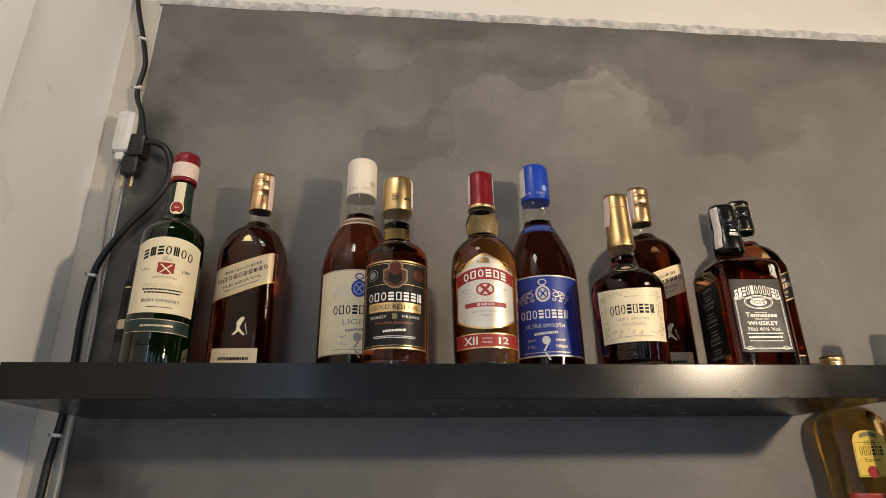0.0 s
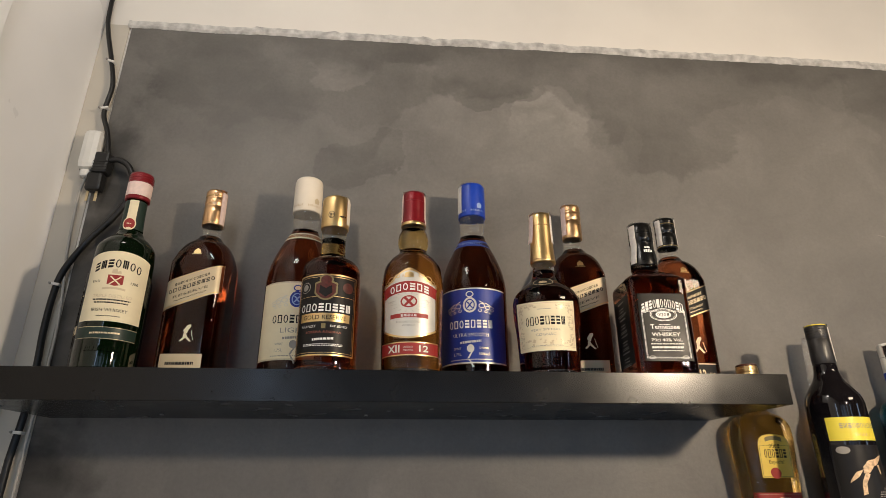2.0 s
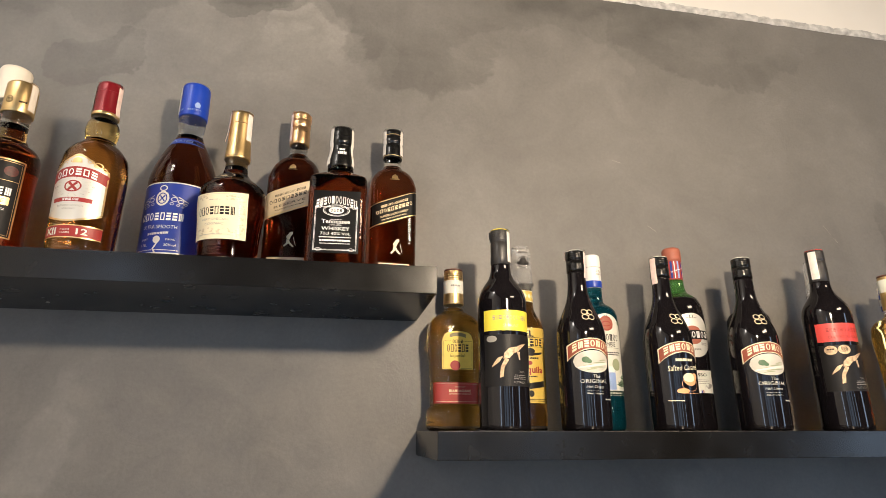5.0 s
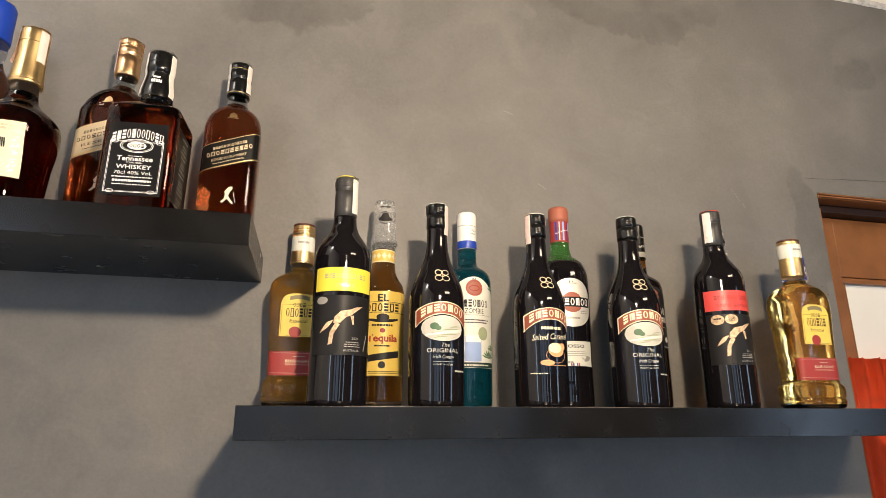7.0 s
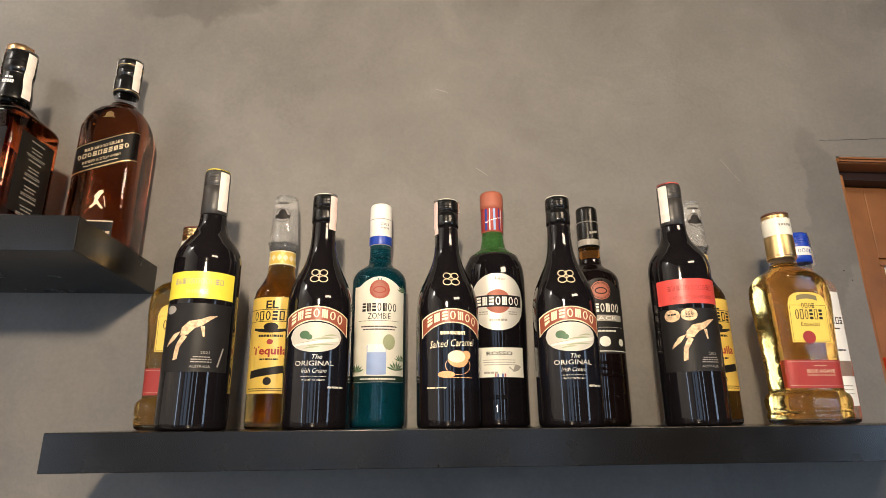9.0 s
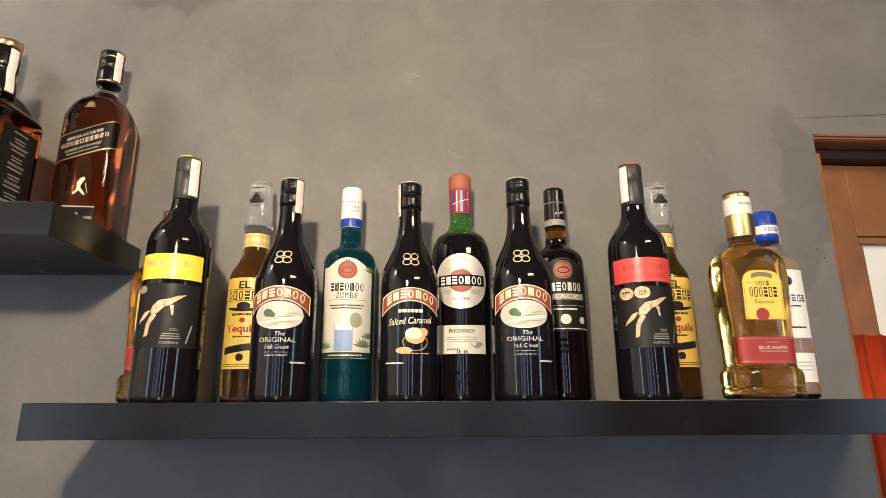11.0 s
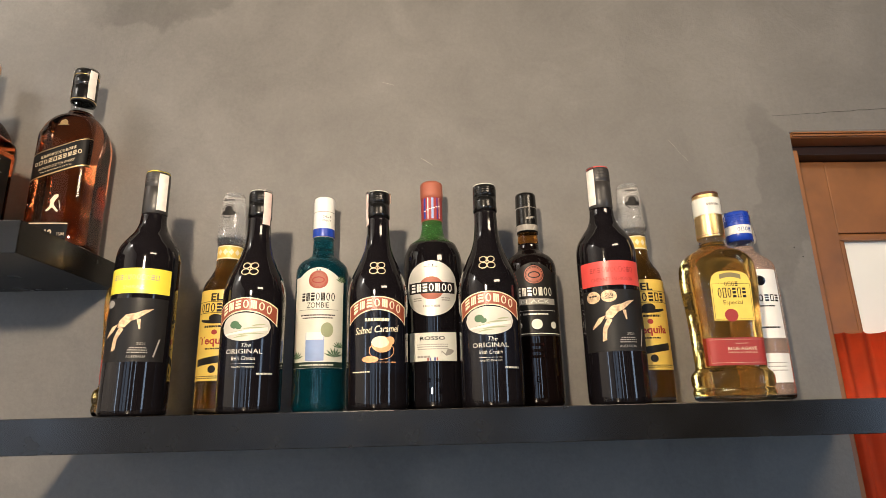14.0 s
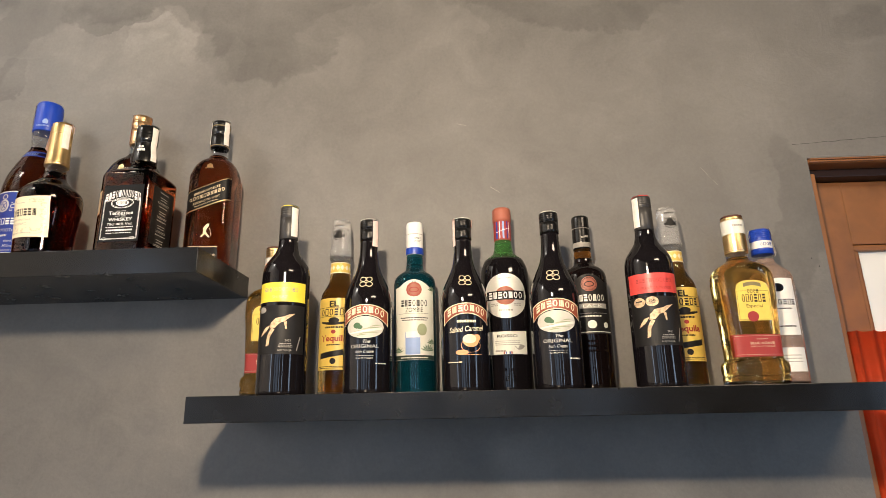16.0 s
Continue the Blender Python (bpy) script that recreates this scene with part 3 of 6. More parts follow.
class Ink:
    """Flat print laid on a bottle's surface: patches, bars and letters of one colour, joined to one mesh."""

    def __init__(self, bottle, layer=1, face=0, turn=0.0, fit=(1, 0, 1), tilt=0.0):
        self.b, self.off, self.face, self.turn = bottle, 0.00022 + 0.00022 * layer, face, turn
        self.fit, self.tilt = fit, tilt
        self.bm = bmesh.new()

    def put(self, u, z, lift=0.0):
        return self.b.surf(u * self.fit[0] + self.turn, self.fit[1] + self.fit[2] * z, self.off + lift, self.face)

    def patch(self, u0, u1, lo, hi, nu=None, nz=None):
        f0 = lo if callable(lo) else (lambda s: lo)
        f1 = hi if callable(hi) else (lambda s: hi)
        nu = nu or max(1, min(40, int(abs(u1 - u0) / 0.003) + 1))
        span = max(abs(f1(s) - f0(s)) for s in (-1, -0.5, 0, 0.5, 1))
        nz = nz or max(1, min(10, int(span / 0.014) + 1))
        cols = []
        for i in range(nu + 1):
            s = -1 + 2 * i / nu
            u = u0 + (u1 - u0) * i / nu
            a, b = f0(s), f1(s)
            cols.append([self.bm.verts.new(self.put(u, a + (b - a) * j / nz, self.tilt * (1 - j / nz))) for j in range(nz + 1)])
        for p, q in zip(cols, cols[1:]):
            for j in range(nz):
                f = self.bm.faces.new((p[j], q[j], q[j + 1], p[j + 1]))
                f.smooth = True
        return self

    def oval(self, u, z, ru, rz):
        c = lambda s: rz * math.sqrt(max(0, 1 - s * s))
        return self.patch(u - ru, u + ru, lambda s: z - c(s), lambda s: z + c(s), nu=22, nz=3)

    def border(self, u0, u1, z0, z1, w=0.0008):
        self.patch(u0, u1, z0, z0 + w)
        self.patch(u0, u1, z1 - w, z1)
        self.patch(u0, u0 + w, z0 + w, z1 - w)
        return self.patch(u1 - w, u1, z0 + w, z1 - w)

    def hoop(self, u, z, ru, rz, w=0.0008, n=28):
        for i in range(n):
            a, b = 2 * math.pi * i / n, 2 * math.pi * (i + 1) / n
            vs = [self.bm.verts.new(self.put(u + (ru - k) * math.cos(t), z + (rz - k) * math.sin(t))) for t, k in ((a, 0), (b, 0), (b, w), (a, w))]
            self.bm.faces.new(vs)
        return self

    def shape(self, u, z, size, pts):
        """A plain flat shape from a few corners in units of size."""
        flat = bmesh.new()
        flat.faces.new([flat.verts.new((size * a, size * b, 0)) for a, b in pts])
        bmesh.ops.triangulate(flat, faces=flat.faces[:])
        for _ in range(3):
            long = [e for e in flat.edges if e.calc_length() > 0.004]
            if long:
                bmesh.ops.subdivide_edges(flat, edges=long, cuts=1)
                bmesh.ops.triangulate(flat, faces=flat.faces[:])
        made = {v: self.bm.verts.new(self.put(u + v.co.x, z + v.co.y)) for v in flat.verts}
        for f in flat.faces:
            self.bm.faces.new([made[v] for v in f.verts])
        flat.free()
        return self

    def text(self, words, u, z, height, width=None, slant=0.0, arc=0.0, shear=0.0, bold=0.0):
        cu = bpy.data.curves.new("words", "FONT")
        cu.body, cu.align_x, cu.size, cu.resolution_u, cu.shear, cu.offset = words, "CENTER", 1.0, 2, shear, bold
        ob = bpy.data.objects.new("words", cu)
        me = bpy.data.meshes.new_from_object(ob)
        xs = [v.co.x for v in me.vertices] or [0, 1]
        ys = [v.co.y for v in me.vertices] or [0, 1]
        w, h = max(xs) - min(xs), max(ys) - min(ys)
        mx = (max(xs) + min(xs)) / 2
        ky = height / max(h, 0.01)
        kx = width / w if width else ky
        made = []
        for v in me.vertices:
            q = (v.co.x - mx) * kx
            f = q / (w * kx / 2)
            made.append(self.bm.verts.new(self.put(u + q, z + (v.co.y - min(ys)) * ky - height / 2 + slant * q - arc * f * f)))
        for p in me.polygons:
            self.bm.faces.new([made[i] for i in p.vertices])
        bpy.data.objects.remove(ob)
        bpy.data.meshes.remove(me)
        bpy.data.curves.remove(cu)
        return self

    def mark(self, u, z, width, height, n, slant=0.0, arc=0.0, stroke=0.42):
        """A brand's lettering as a row of plain rings, frames and bars of its size and weight."""
        pitch = width / n
        w, h, t = pitch * 0.37, height / 2, pitch * (0.10 + 0.09 * stroke)
        for i in range(n):
            c = u - width / 2 + pitch * (i + 0.5)
            f = (c - u) / (width / 2)
            zz = z + slant * (c - u) - arc * f * f
            lean = slant - 2 * arc * f / (width / 2)

            def bar(a, b, lo, hi):
                self.patch(c + a, c + b, lambda s: zz + lo + lean * ((a + b) / 2 + (b - a) / 2 * s), lambda s: zz + hi + lean * ((a + b) / 2 + (b - a) / 2 * s), 1, 1)

            kind = (i * i + 2 * n + i // 3) % 4
            if kind == 0:
                self.hoop(c, zz, w, h, t, 16)
            elif kind == 1:
                bar(-w, -w + t, -h, h)
                bar(w - t, w, -h, h)
                bar(-w + t, w - t, -h, -h + t)
                bar(-w + t, w - t, h - t, h)
            elif kind == 2:
                bar(-w, w, -h, -0.45 * h)
                bar(-w, w, -0.2 * h, 0.3 * h)
                bar(-w, w, 0.55 * h, h)
            else:
                bar(-w, -w + 1.3 * t, -h, h)
                bar(-0.65 * t, 0.65 * t, -h, h)
                bar(w - 1.3 * t, w, -h, h)
        return self

    def lines(self, u, z, width, height, rows, gap, seed=1, slant=0.0):
        """Rows of print too small to read, as plain bars."""
        rnd = random.Random(seed)
        for j in range(rows):
            zz = z - j * gap
            w = width * rnd.uniform(0.72, 1.0)
            x = u - w / 2
            while x < u + w / 2 - 0.0005:
                e = min(x + rnd.uniform(0.0015, 0.0045), u + w / 2)
                self.patch(x, e, zz + slant * (x - u), zz + height + slant * (x - u), 1, 1)
                x = e + 0.0007
        return self

    def done(self, name, material, parent, label=""):
        ob = part(name, self.bm, material, parent, label)
        if any(word in name for word in ("lettering", "_bar", "print", "line", "scroll", "border", "frame", "edge", "emblem", "emboss", "dessert", "picture", "medal", "diamond", "crest", "rules", "seal", "band")):
            tagged(ob, kind="stuff")
        return ob


def label_on(b, u0, u1, lo, hi, material, name="label", layer=0, face=0, turn=0.0, text=""):
    return Ink(b, layer, face, turn).patch(u0, u1, lo, hi).done(name, material, b.thing, text)


def tax_strip(b, angle, z0, z1, width=0.011, material=None, flare=0.0):
    """A paper strip glued down one side of the cap, over its top and a little way down the other side."""
    bm = bmesh.new()
    a0 = radians(angle)
    zz = [r[0] for r in b.outline]
    rr = [r[1] for r in b.outline]
    rows = []
    for j in range(9):
        z = z0 + (z1 - z0) * j / 8
        r = float(np.interp(z, zz, rr)) + 0.0009 + flare * (1 - j / 8) ** 2
        rows.append([(r * math.sin(a0 + w / r), -r * math.cos(a0 + w / r), z) for w in np.linspace(-width / 2, width / 2, 6)])
    grid = [[bm.verts.new(p) for p in row] for row in rows]
    for p, q in zip(grid, grid[1:]):
        for i in range(5):
            bm.faces.new((p[i], p[i + 1], q[i + 1], q[i])).smooth = True
    # over the top
    c, s = math.sin(a0), -math.cos(a0)
    r = rr[-1] + 0.0012
    top = zz[-1] + 0.0009
    over = [bm.verts.new((x * c - y * s, x * s + y * c, top)) for x, y in ((r, -width / 2), (r, width / 2), (-r, width / 2), (-r, -width / 2))]
    bm.faces.new(over)
    down = [bm.verts.new((-r * c - y * s, -r * s + y * c, top - 0.014)) for y in (width / 2, -width / 2)]
    bm.faces.new((over[2], down[0], down[1], over[3]))
    return part("tax_strip", bm, material or PAPER, b.thing, "white paper tax strip")


def stand(b, x, y, shelf_top, yaw=0.0):
    b.thing.location = (x, y, shelf_top + 0.0003)
    b.thing.rotation_euler = (0, 0, radians(yaw))
    return b


def stretch(b, heights):
    """Bring the drawn heights of a bottle's shoulders, labels and cap to its true ones."""
    drawn, true = [0.0] + [h[0] for h in heights], [0.0] + [h[1] for h in heights]
    for ob in b.thing.children_recursive:
        for v in ob.data.vertices:
            over = max(0.0, v.co.z - drawn[-1])
            v.co.z = float(np.interp(v.co.z, drawn, true)) + over
    return b


# --- first shelf ---


def irish_whiskey():
    b = Bottle("whiskey_bottle", "dark green whiskey bottle with a cream label and red cap", [(0, 0.034), (0.002, 0.0372), (0.03, 0.0382), (0.17, 0.0385), (0.186, 0.0375), (0.199, 0.030), (0.208, 0.020), (0.216, 0.0158)], GREEN_DARK)
    b.neck([(0.216, 0.0158), (0.235, 0.0147), (0.262, 0.0142)], GREEN_DARK)
    cap = b.cap([(0.262, 0.0142), (0.2622, 0.0166), (0.264, 0.0168), (0.300, 0.0166), (0.303, 0.0158)], RED, "dark red screw cap")
    b.ring(0.2675, 0.288, 0.01695, PINK_PAPER, "cap_band", cap, 0.0001)
    for z in (0.291, 0.2945, 0.298):
        b.ring(z, z + 0.0014, 0.0170, RED, "ridge", cap)
    collar = label_on(b, -0.020, 0.020, 0.2172, 0.2595, FOREST, "neck_label")
    Ink(b, 1).patch(-0.007, 0.005, 0.222, 0.2595).done("neck_stripe", CREAM_LABEL, collar)
    seal = label_on(b, -0.001, 0.0, 0.221, 0.2215, CREAM_LABEL, "seal")
    Ink(b, 2).oval(-0.002, 0.224, 0.0088, 0.0095).done("seal_rim", CREAM_LABEL, seal)
    Ink(b, 3).oval(-0.002, 0.224, 0.0072, 0.0078).done("seal_disc", RED_LABEL, seal)
    Ink(b, 4).lines(-0.002, 0.2235, 0.007, 0.0012, 1, 0.002, 3).done("lettering", CREAM_LABEL, seal)
    lab = label_on(b, -0.044, 0.044, 0.066, lambda s: 0.170 + 0.0095 * (1 - s * s), CREAM_LABEL)
    Ink(b, 1).mark(0, 0.1585, 0.062, 0.0135, 7, arc=0.008, stroke=0.75).done("brand_bar", BLACK_INK, lab)
    Ink(b, 1).text("ESTD", -0.024, 0.129, 0.0036).text("1780", 0.024, 0.129, 0.0042, bold=0.02).lines(0, 0.0985, 0.052, 0.0022, 2, 0.0045, 5).lines(0, 0.0735, 0.03, 0.0012, 1, 0.004, 6).text("IRISH WHISKEY", 0, 0.0835, 0.0048, 0.044).done("lettering", BLACK_INK, lab)
    Ink(b, 1).text("TRIPLE DISTILLED", 0, 0.1055, 0.0050, 0.048).done("gold_lettering", GOLD_LABEL, lab)
    Ink(b, 1).patch(-0.0095, 0.0095, lambda s: 0.1215 + 0.003 * abs(s), 0.1395).done("crest", RED_LABEL, lab)
    Ink(b, 2).shape(0, 0.1305, 0.007, ((-1, -0.85), (-0.8, -1), (1, 0.85), (0.8, 1))).shape(0, 0.1305, 0.007, ((-1, 0.85), (-0.8, 1), (1, -0.85), (0.8, -1))).done("crest_cross", CREAM_LABEL, lab)
    Ink(b, 1).shape(0, 0.144, 0.006, ((-1, -0.4), (1, -0.4), (0.8, 0.5), (0.2, 0.2), (0, 1), (-0.3, 0.2), (-0.9, 0.6))).patch(-0.014, 0.014, lambda s: 0.1165 - 0.0015 * s * s, lambda s: 0.1198 - 0.0015 * s * s).done("crest_ribbon", GOLD_LABEL, lab)
    low = label_on(b, -0.042, 0.042, 0.038, 0.0625, FOREST, "lower_label")
    Ink(b, 1).patch(-0.042, 0.042, 0.0615, 0.0625).patch(-0.042, 0.042, 0.038, 0.039).lines(0, 0.0485, 0.046, 0.0035, 1, 0.004, 8, 0.05).done("gold_print", GOLD_LABEL, low)
    Ink(b, 0, tilt=0.0014).lines(0, 0.024, 0.045, 0.006, 1, 0.006, 2).done("embossing", GREEN_DARK, b.thing)
    return b


def plain_black_bottle():
    """The bottle that stands half hidden behind the green one."""
    b = Bottle("whisky_bottle", "dark bottle with a black and gold label behind the green one", [(0, 0.037), (0.002, 0.0395), (0.16, 0.040), (0.18, 0.037), (0.2, 0.023), (0.212, 0.015)], BLACK_GLASS, power=4, blend=(0.165, 0.2))
    b.neck([(0.212, 0.015), (0.228, 0.0135)], BLACK_GLASS)
    b.cap([(0.228, 0.0135), (0.2283, 0.0155), (0.268, 0.0155), (0.27, 0.0145)], BLACK_CAP)
    for f in (0, 3):
        lab = label_on(b, -0.033, 0.033, 0.05, 0.135, BLACK_INK, face=f)
        Ink(b, 1, f).patch(-0.033, 0.033, 0.068, 0.081).patch(-0.033, 0.033, 0.125, 0.127).done("gold_band", GOLD_LABEL, lab)
        Ink(b, 1, f).lines(0, 0.1, 0.04, 0.004, 2, 0.01, 4).done("lettering", GOLD_LABEL, lab)
    tax_strip(b, 75, 0.205, 0.268, 0.012, PINK_PAPER)
    return b


def square_whisky(height, half, label_mat, print_mat, cap_mat, liquid, words, label, foil):
    k = height / 0.312
    b = Bottle("whisky_bottle", label, [(0, half - 0.004), (0.003, half - 0.0008), (0.02, half), (0.185 * k, half), (0.205 * k, half * 0.955), (0.222 * k, half * 0.78), (0.232 * k, half * 0.52), (0.2385 * k, 0.0165)], liquid, power=5, blend=(0.19 * k, 0.236 * k))
    b.neck([(0.2385 * k, 0.0165), (0.2385 * k + 0.004, 0.0148), (0.2565 * k, 0.0142)], CLEAR)
    z0 = 0.2565 * k
    cap = b.cap([(z0, 0.0142), (z0 + 0.0003, 0.0163), (z0 + 0.002, 0.0168), (height - 0.027, 0.0166), (height - 0.0262, 0.0158), (height - 0.0235, 0.0158), (height - 0.0225, 0.0168), (height - 0.014, 0.0166), (height - 0.0132, 0.0159), (height - 0.011, 0.0162), (height - 0.003, 0.0168), (height, 0.0152)], cap_mat)
    b.ring(z0 + 0.0026, z0 + 0.0042, 0.01705, foil, "cap_line", cap)
    b.ring(height - 0.0102, height - 0.0088, 0.0171, foil, "cap_line", cap)
    sl = 0.40
    w = half * 0.965
    mid = 0.1405 * k
    lo, hi = lambda s: mid - 0.0245 * k + sl * w * s, lambda s: mid + 0.0245 * k + sl * w * s
    lab = label_on(b, -w, w, lo, hi, label_mat)
    edge = foil
    e = Ink(b, 1).patch(-w, w, lambda s: hi(s) - 0.0021, lambda s: hi(s) - 0.0012).patch(-w, w, lambda s: lo(s) + 0.0012, lambda s: lo(s) + 0.0030)
    e.done("gold_line", edge, lab)
    ink = Ink(b, 1).mark(0, mid + 0.0125 * k, half * 1.15, 0.0042, 13, sl).mark(0, mid + 0.003 * k, half * 1.55, 0.0068, 10, sl, stroke=0.6)
    ink.text(words, 0, mid - 0.0085 * k, 0.0042, half * 1.15, slant=sl)
    ink.lines(0, mid - 0.0155 * k, half * 1.3, 0.0012, 1, 0.003, 7, sl)
    ink.done("lettering", print_mat, lab)
    crest = Ink(b, 0).shape(0, 0.2055 * k, 0.0055, ((-1, -0.6), (1, -0.6), (0.85, 0.4), (0.45, 0.15), (0, 1), (-0.45, 0.15), (-0.85, 0.4))).patch(-0.0075, 0.0075, 0.2005 * k - 0.0004, 0.2005 * k + 0.0006).done("crest", foil, b.thing)
    # plain slanting emblem under the label
    Ink(b, 0).shape(0.004, 0.0685 * k, 0.0105, ((0.0, 0.85), (0.45, 0.95), (0.5, 0.6), (0.2, 0.1), (0.05, -0.4), (-0.35, -0.3), (-0.5, 0.05))).shape(0.003, 0.0565 * k, 0.0105, ((-0.3, 0.75), (0.05, 0.75), (0.25, 0.2), (0.85, -0.7), (0.6, -0.8), (0.0, -0.05), (-0.55, -0.75), (-0.8, -0.6), (-0.35, 0.0))).shape(0.010, 0.062 * k, 0.009, ((0.0, 0.7), (0.1, 0.75), (0.5, -1.2), (0.42, -1.2))).done("emblem", CREAM_LABEL, b.thing)
    return b, k


def gold_blend(label="square dark whisky bottle with a slanting champagne label and copper cap"):
    b, k = square_whisky(0.312, 0.0425, GOLD_LABEL, CHARCOAL, COPPER, AMBER_DARK, "RESERVE", label, GOLD)
    low = label_on(b, -0.029, 0.030, 0.002, 0.0255, GOLD_LABEL, "lower_label")
    Ink(b, 1).lines(0, 0.0165, 0.05, 0.0024, 1, 0.004, 4).lines(0, 0.012, 0.04, 0.0012, 1, 0.003, 5).lines(0, 0.006, 0.046, 0.0016, 1, 0.003, 6).done("lettering", CHARCOAL, low)
    return b


def black_blend():
    b, k = square_whisky(0.281, 0.0395, BLACK_INK, GOLD_LABEL, BLACK_CAP, AMBER_MID, "BLENDED SCOTCH WHISKY", "square amber whisky bottle with a slanting black label and black cap", GOLD)
    low = label_on(b, -0.024, 0.026, 0.002, 0.0245, BLACK_INK, "lower_label")
    Ink(b, 1).patch(-0.024, 0.026, 0.0232, 0.0242).text("12", 0.003, 0.014, 0.009, bold=0.02).text("AGED", -0.014, 0.0145, 0.0025).text("YEARS", 0.019, 0.0145, 0.0025).lines(0, 0.004, 0.04, 0.0012, 1, 0.003, 6).done("lettering", GOLD_LABEL, low)
    return b


def tall_brandy(kind):
    light = kind == "light"
    lab_mat, cap_mat, ink_mat = (CREAM_LABEL, CREAM_CAP, BLACK_INK) if light else (BLUE, BLUE_CAP, WHITE_INK)
    text = "tall brown brandy bottle with a cream label and cream cap" if light else "tall brown brandy bottle with a deep blue label and blue cap"
    b = Bottle("brandy_bottle", text, [(0, 0.046), (0.003, 0.0500), (0.01, 0.0515), (0.152, 0.0515), (0.175, 0.0485), (0.2, 0.0395), (0.218, 0.0305), (0.232, 0.0235), (0.2405, 0.0205)], AMBER_DARK)
    b.neck([(0.2405, 0.0205), (0.25, 0.0188), (0.2585, 0.0205), (0.27, 0.0212), (0.284, 0.0195)], CLEAR)
    cap = b.cap([(0.279, 0.0195), (0.2793, 0.0222), (0.281, 0.0226), (0.334, 0.0222), (0.3395, 0.0205), (0.3415, 0.0175)], cap_mat)
    Ink(b, 1).mark(0.012, 0.288, 0.022, 0.0032, 7).mark(-0.016, 0.288, 0.02, 0.0032, 6).shape(0.016, 0.297, 0.006, ((-0.6, -0.8), (0.6, -0.8), (0.8, 0.2), (0.2, 0.9), (-0.3, 0.8), (-0.8, 0.1))).done("brand_bar", GOLD_LABEL if light else PALE_BLUE, cap)
    collar = label_on(b, -0.040, 0.040, 0.2165, 0.2285, lab_mat, "neck_label")
    Ink(b, 1).text("IMPORTED", 0, 0.222, 0.0048, 0.040).done("lettering", GOLD_LABEL if light else PALE_BLUE, collar)
    lab = label_on(b, -0.062, 0.062, 0.027, 0.1465, lab_mat)
    Ink(b, 1).patch(-0.062, 0.062, 0.1445, 0.1465).patch(-0.062, 0.062, 0.027, 0.0292).done("foil_edge", GOLD_LABEL if light else SILVER, lab)
    Ink(b, 1).oval(0, 0.1185, 0.0105, 0.0125).hoop(0, 0.136, 0.006, 0.005, 0.0016).done("crest", BLUE if light else SILVER, lab)
    Ink(b, 2).hoop(0, 0.1185, 0.0075, 0.0095, 0.0016).shape(0, 0.1185, 0.005, ((-1, -1), (-0.5, -1), (1, 1), (0.5, 1))).shape(0, 0.1185, 0.005, ((1, -1), (0.5, -1), (-1, 1), (-0.5, 1))).done("crest_lines", PALE_BLUE if light else BLUE, lab)
    scroll = Ink(b, 1)
    for s in (-1, 1):
        for i, (du, dz, r) in enumerate(((0.018, 0.0, 0.005), (0.027, -0.003, 0.0042), (0.034, -0.007, 0.003))):
            scroll.hoop(s * du, 0.117 + dz, r, r * 0.8, 0.0012, 14)
            scroll.hoop(s * (du - 0.003), 0.1095 + dz * 0.6, r * 0.6, r * 0.5, 0.0009, 12)
            scroll.patch(s * du - 0.004, s * du + 0.004, lambda q, z=0.122 + dz, s=s: z - 0.002 * s * q, lambda q, z=0.122 + dz, s=s: z + 0.0012 - 0.002 * s * q)
    scroll.done("scrolls", SILVER, lab)
    Ink(b, 1).mark(0, 0.088, 0.070, 0.0125, 8, stroke=0.7).done("brand_bar", ink_mat, lab)
    second = GREY_INK if light else PALE_BLUE
    Ink(b, 1).text("LIGHT" if light else "ULTRA SMOOTH", 0, 0.071, 0.0075 if light else 0.0058, 0.040 if light else 0.054).lines(0, 0.0585, 0.04, 0.0036, 1, 0.006, 3, 0.08).text("SPIRIT", -0.02, 0.0505, 0.0032).text("DRINK", 0.02, 0.0505, 0.0032).text("1.75L", -0.02, 0.0415, 0.0042).text("30%vol", 0.02, 0.0415, 0.0042).lines(0, 0.0325, 0.075, 0.0012, 1, 0.003, 9).oval(0, 0.0500, 0.0055, 0.006).shape(0, 0.0405, 0.005, ((-1, -1.1), (-0.5, -1.2), (0.7, 1), (0.2, 1))).shape(0, 0.028, 0.005, ((1, -1.1), (0.5, -1.2), (-0.7, 1), (-0.2, 1))).done("lettering", second if light else SILVER, lab)
    return b


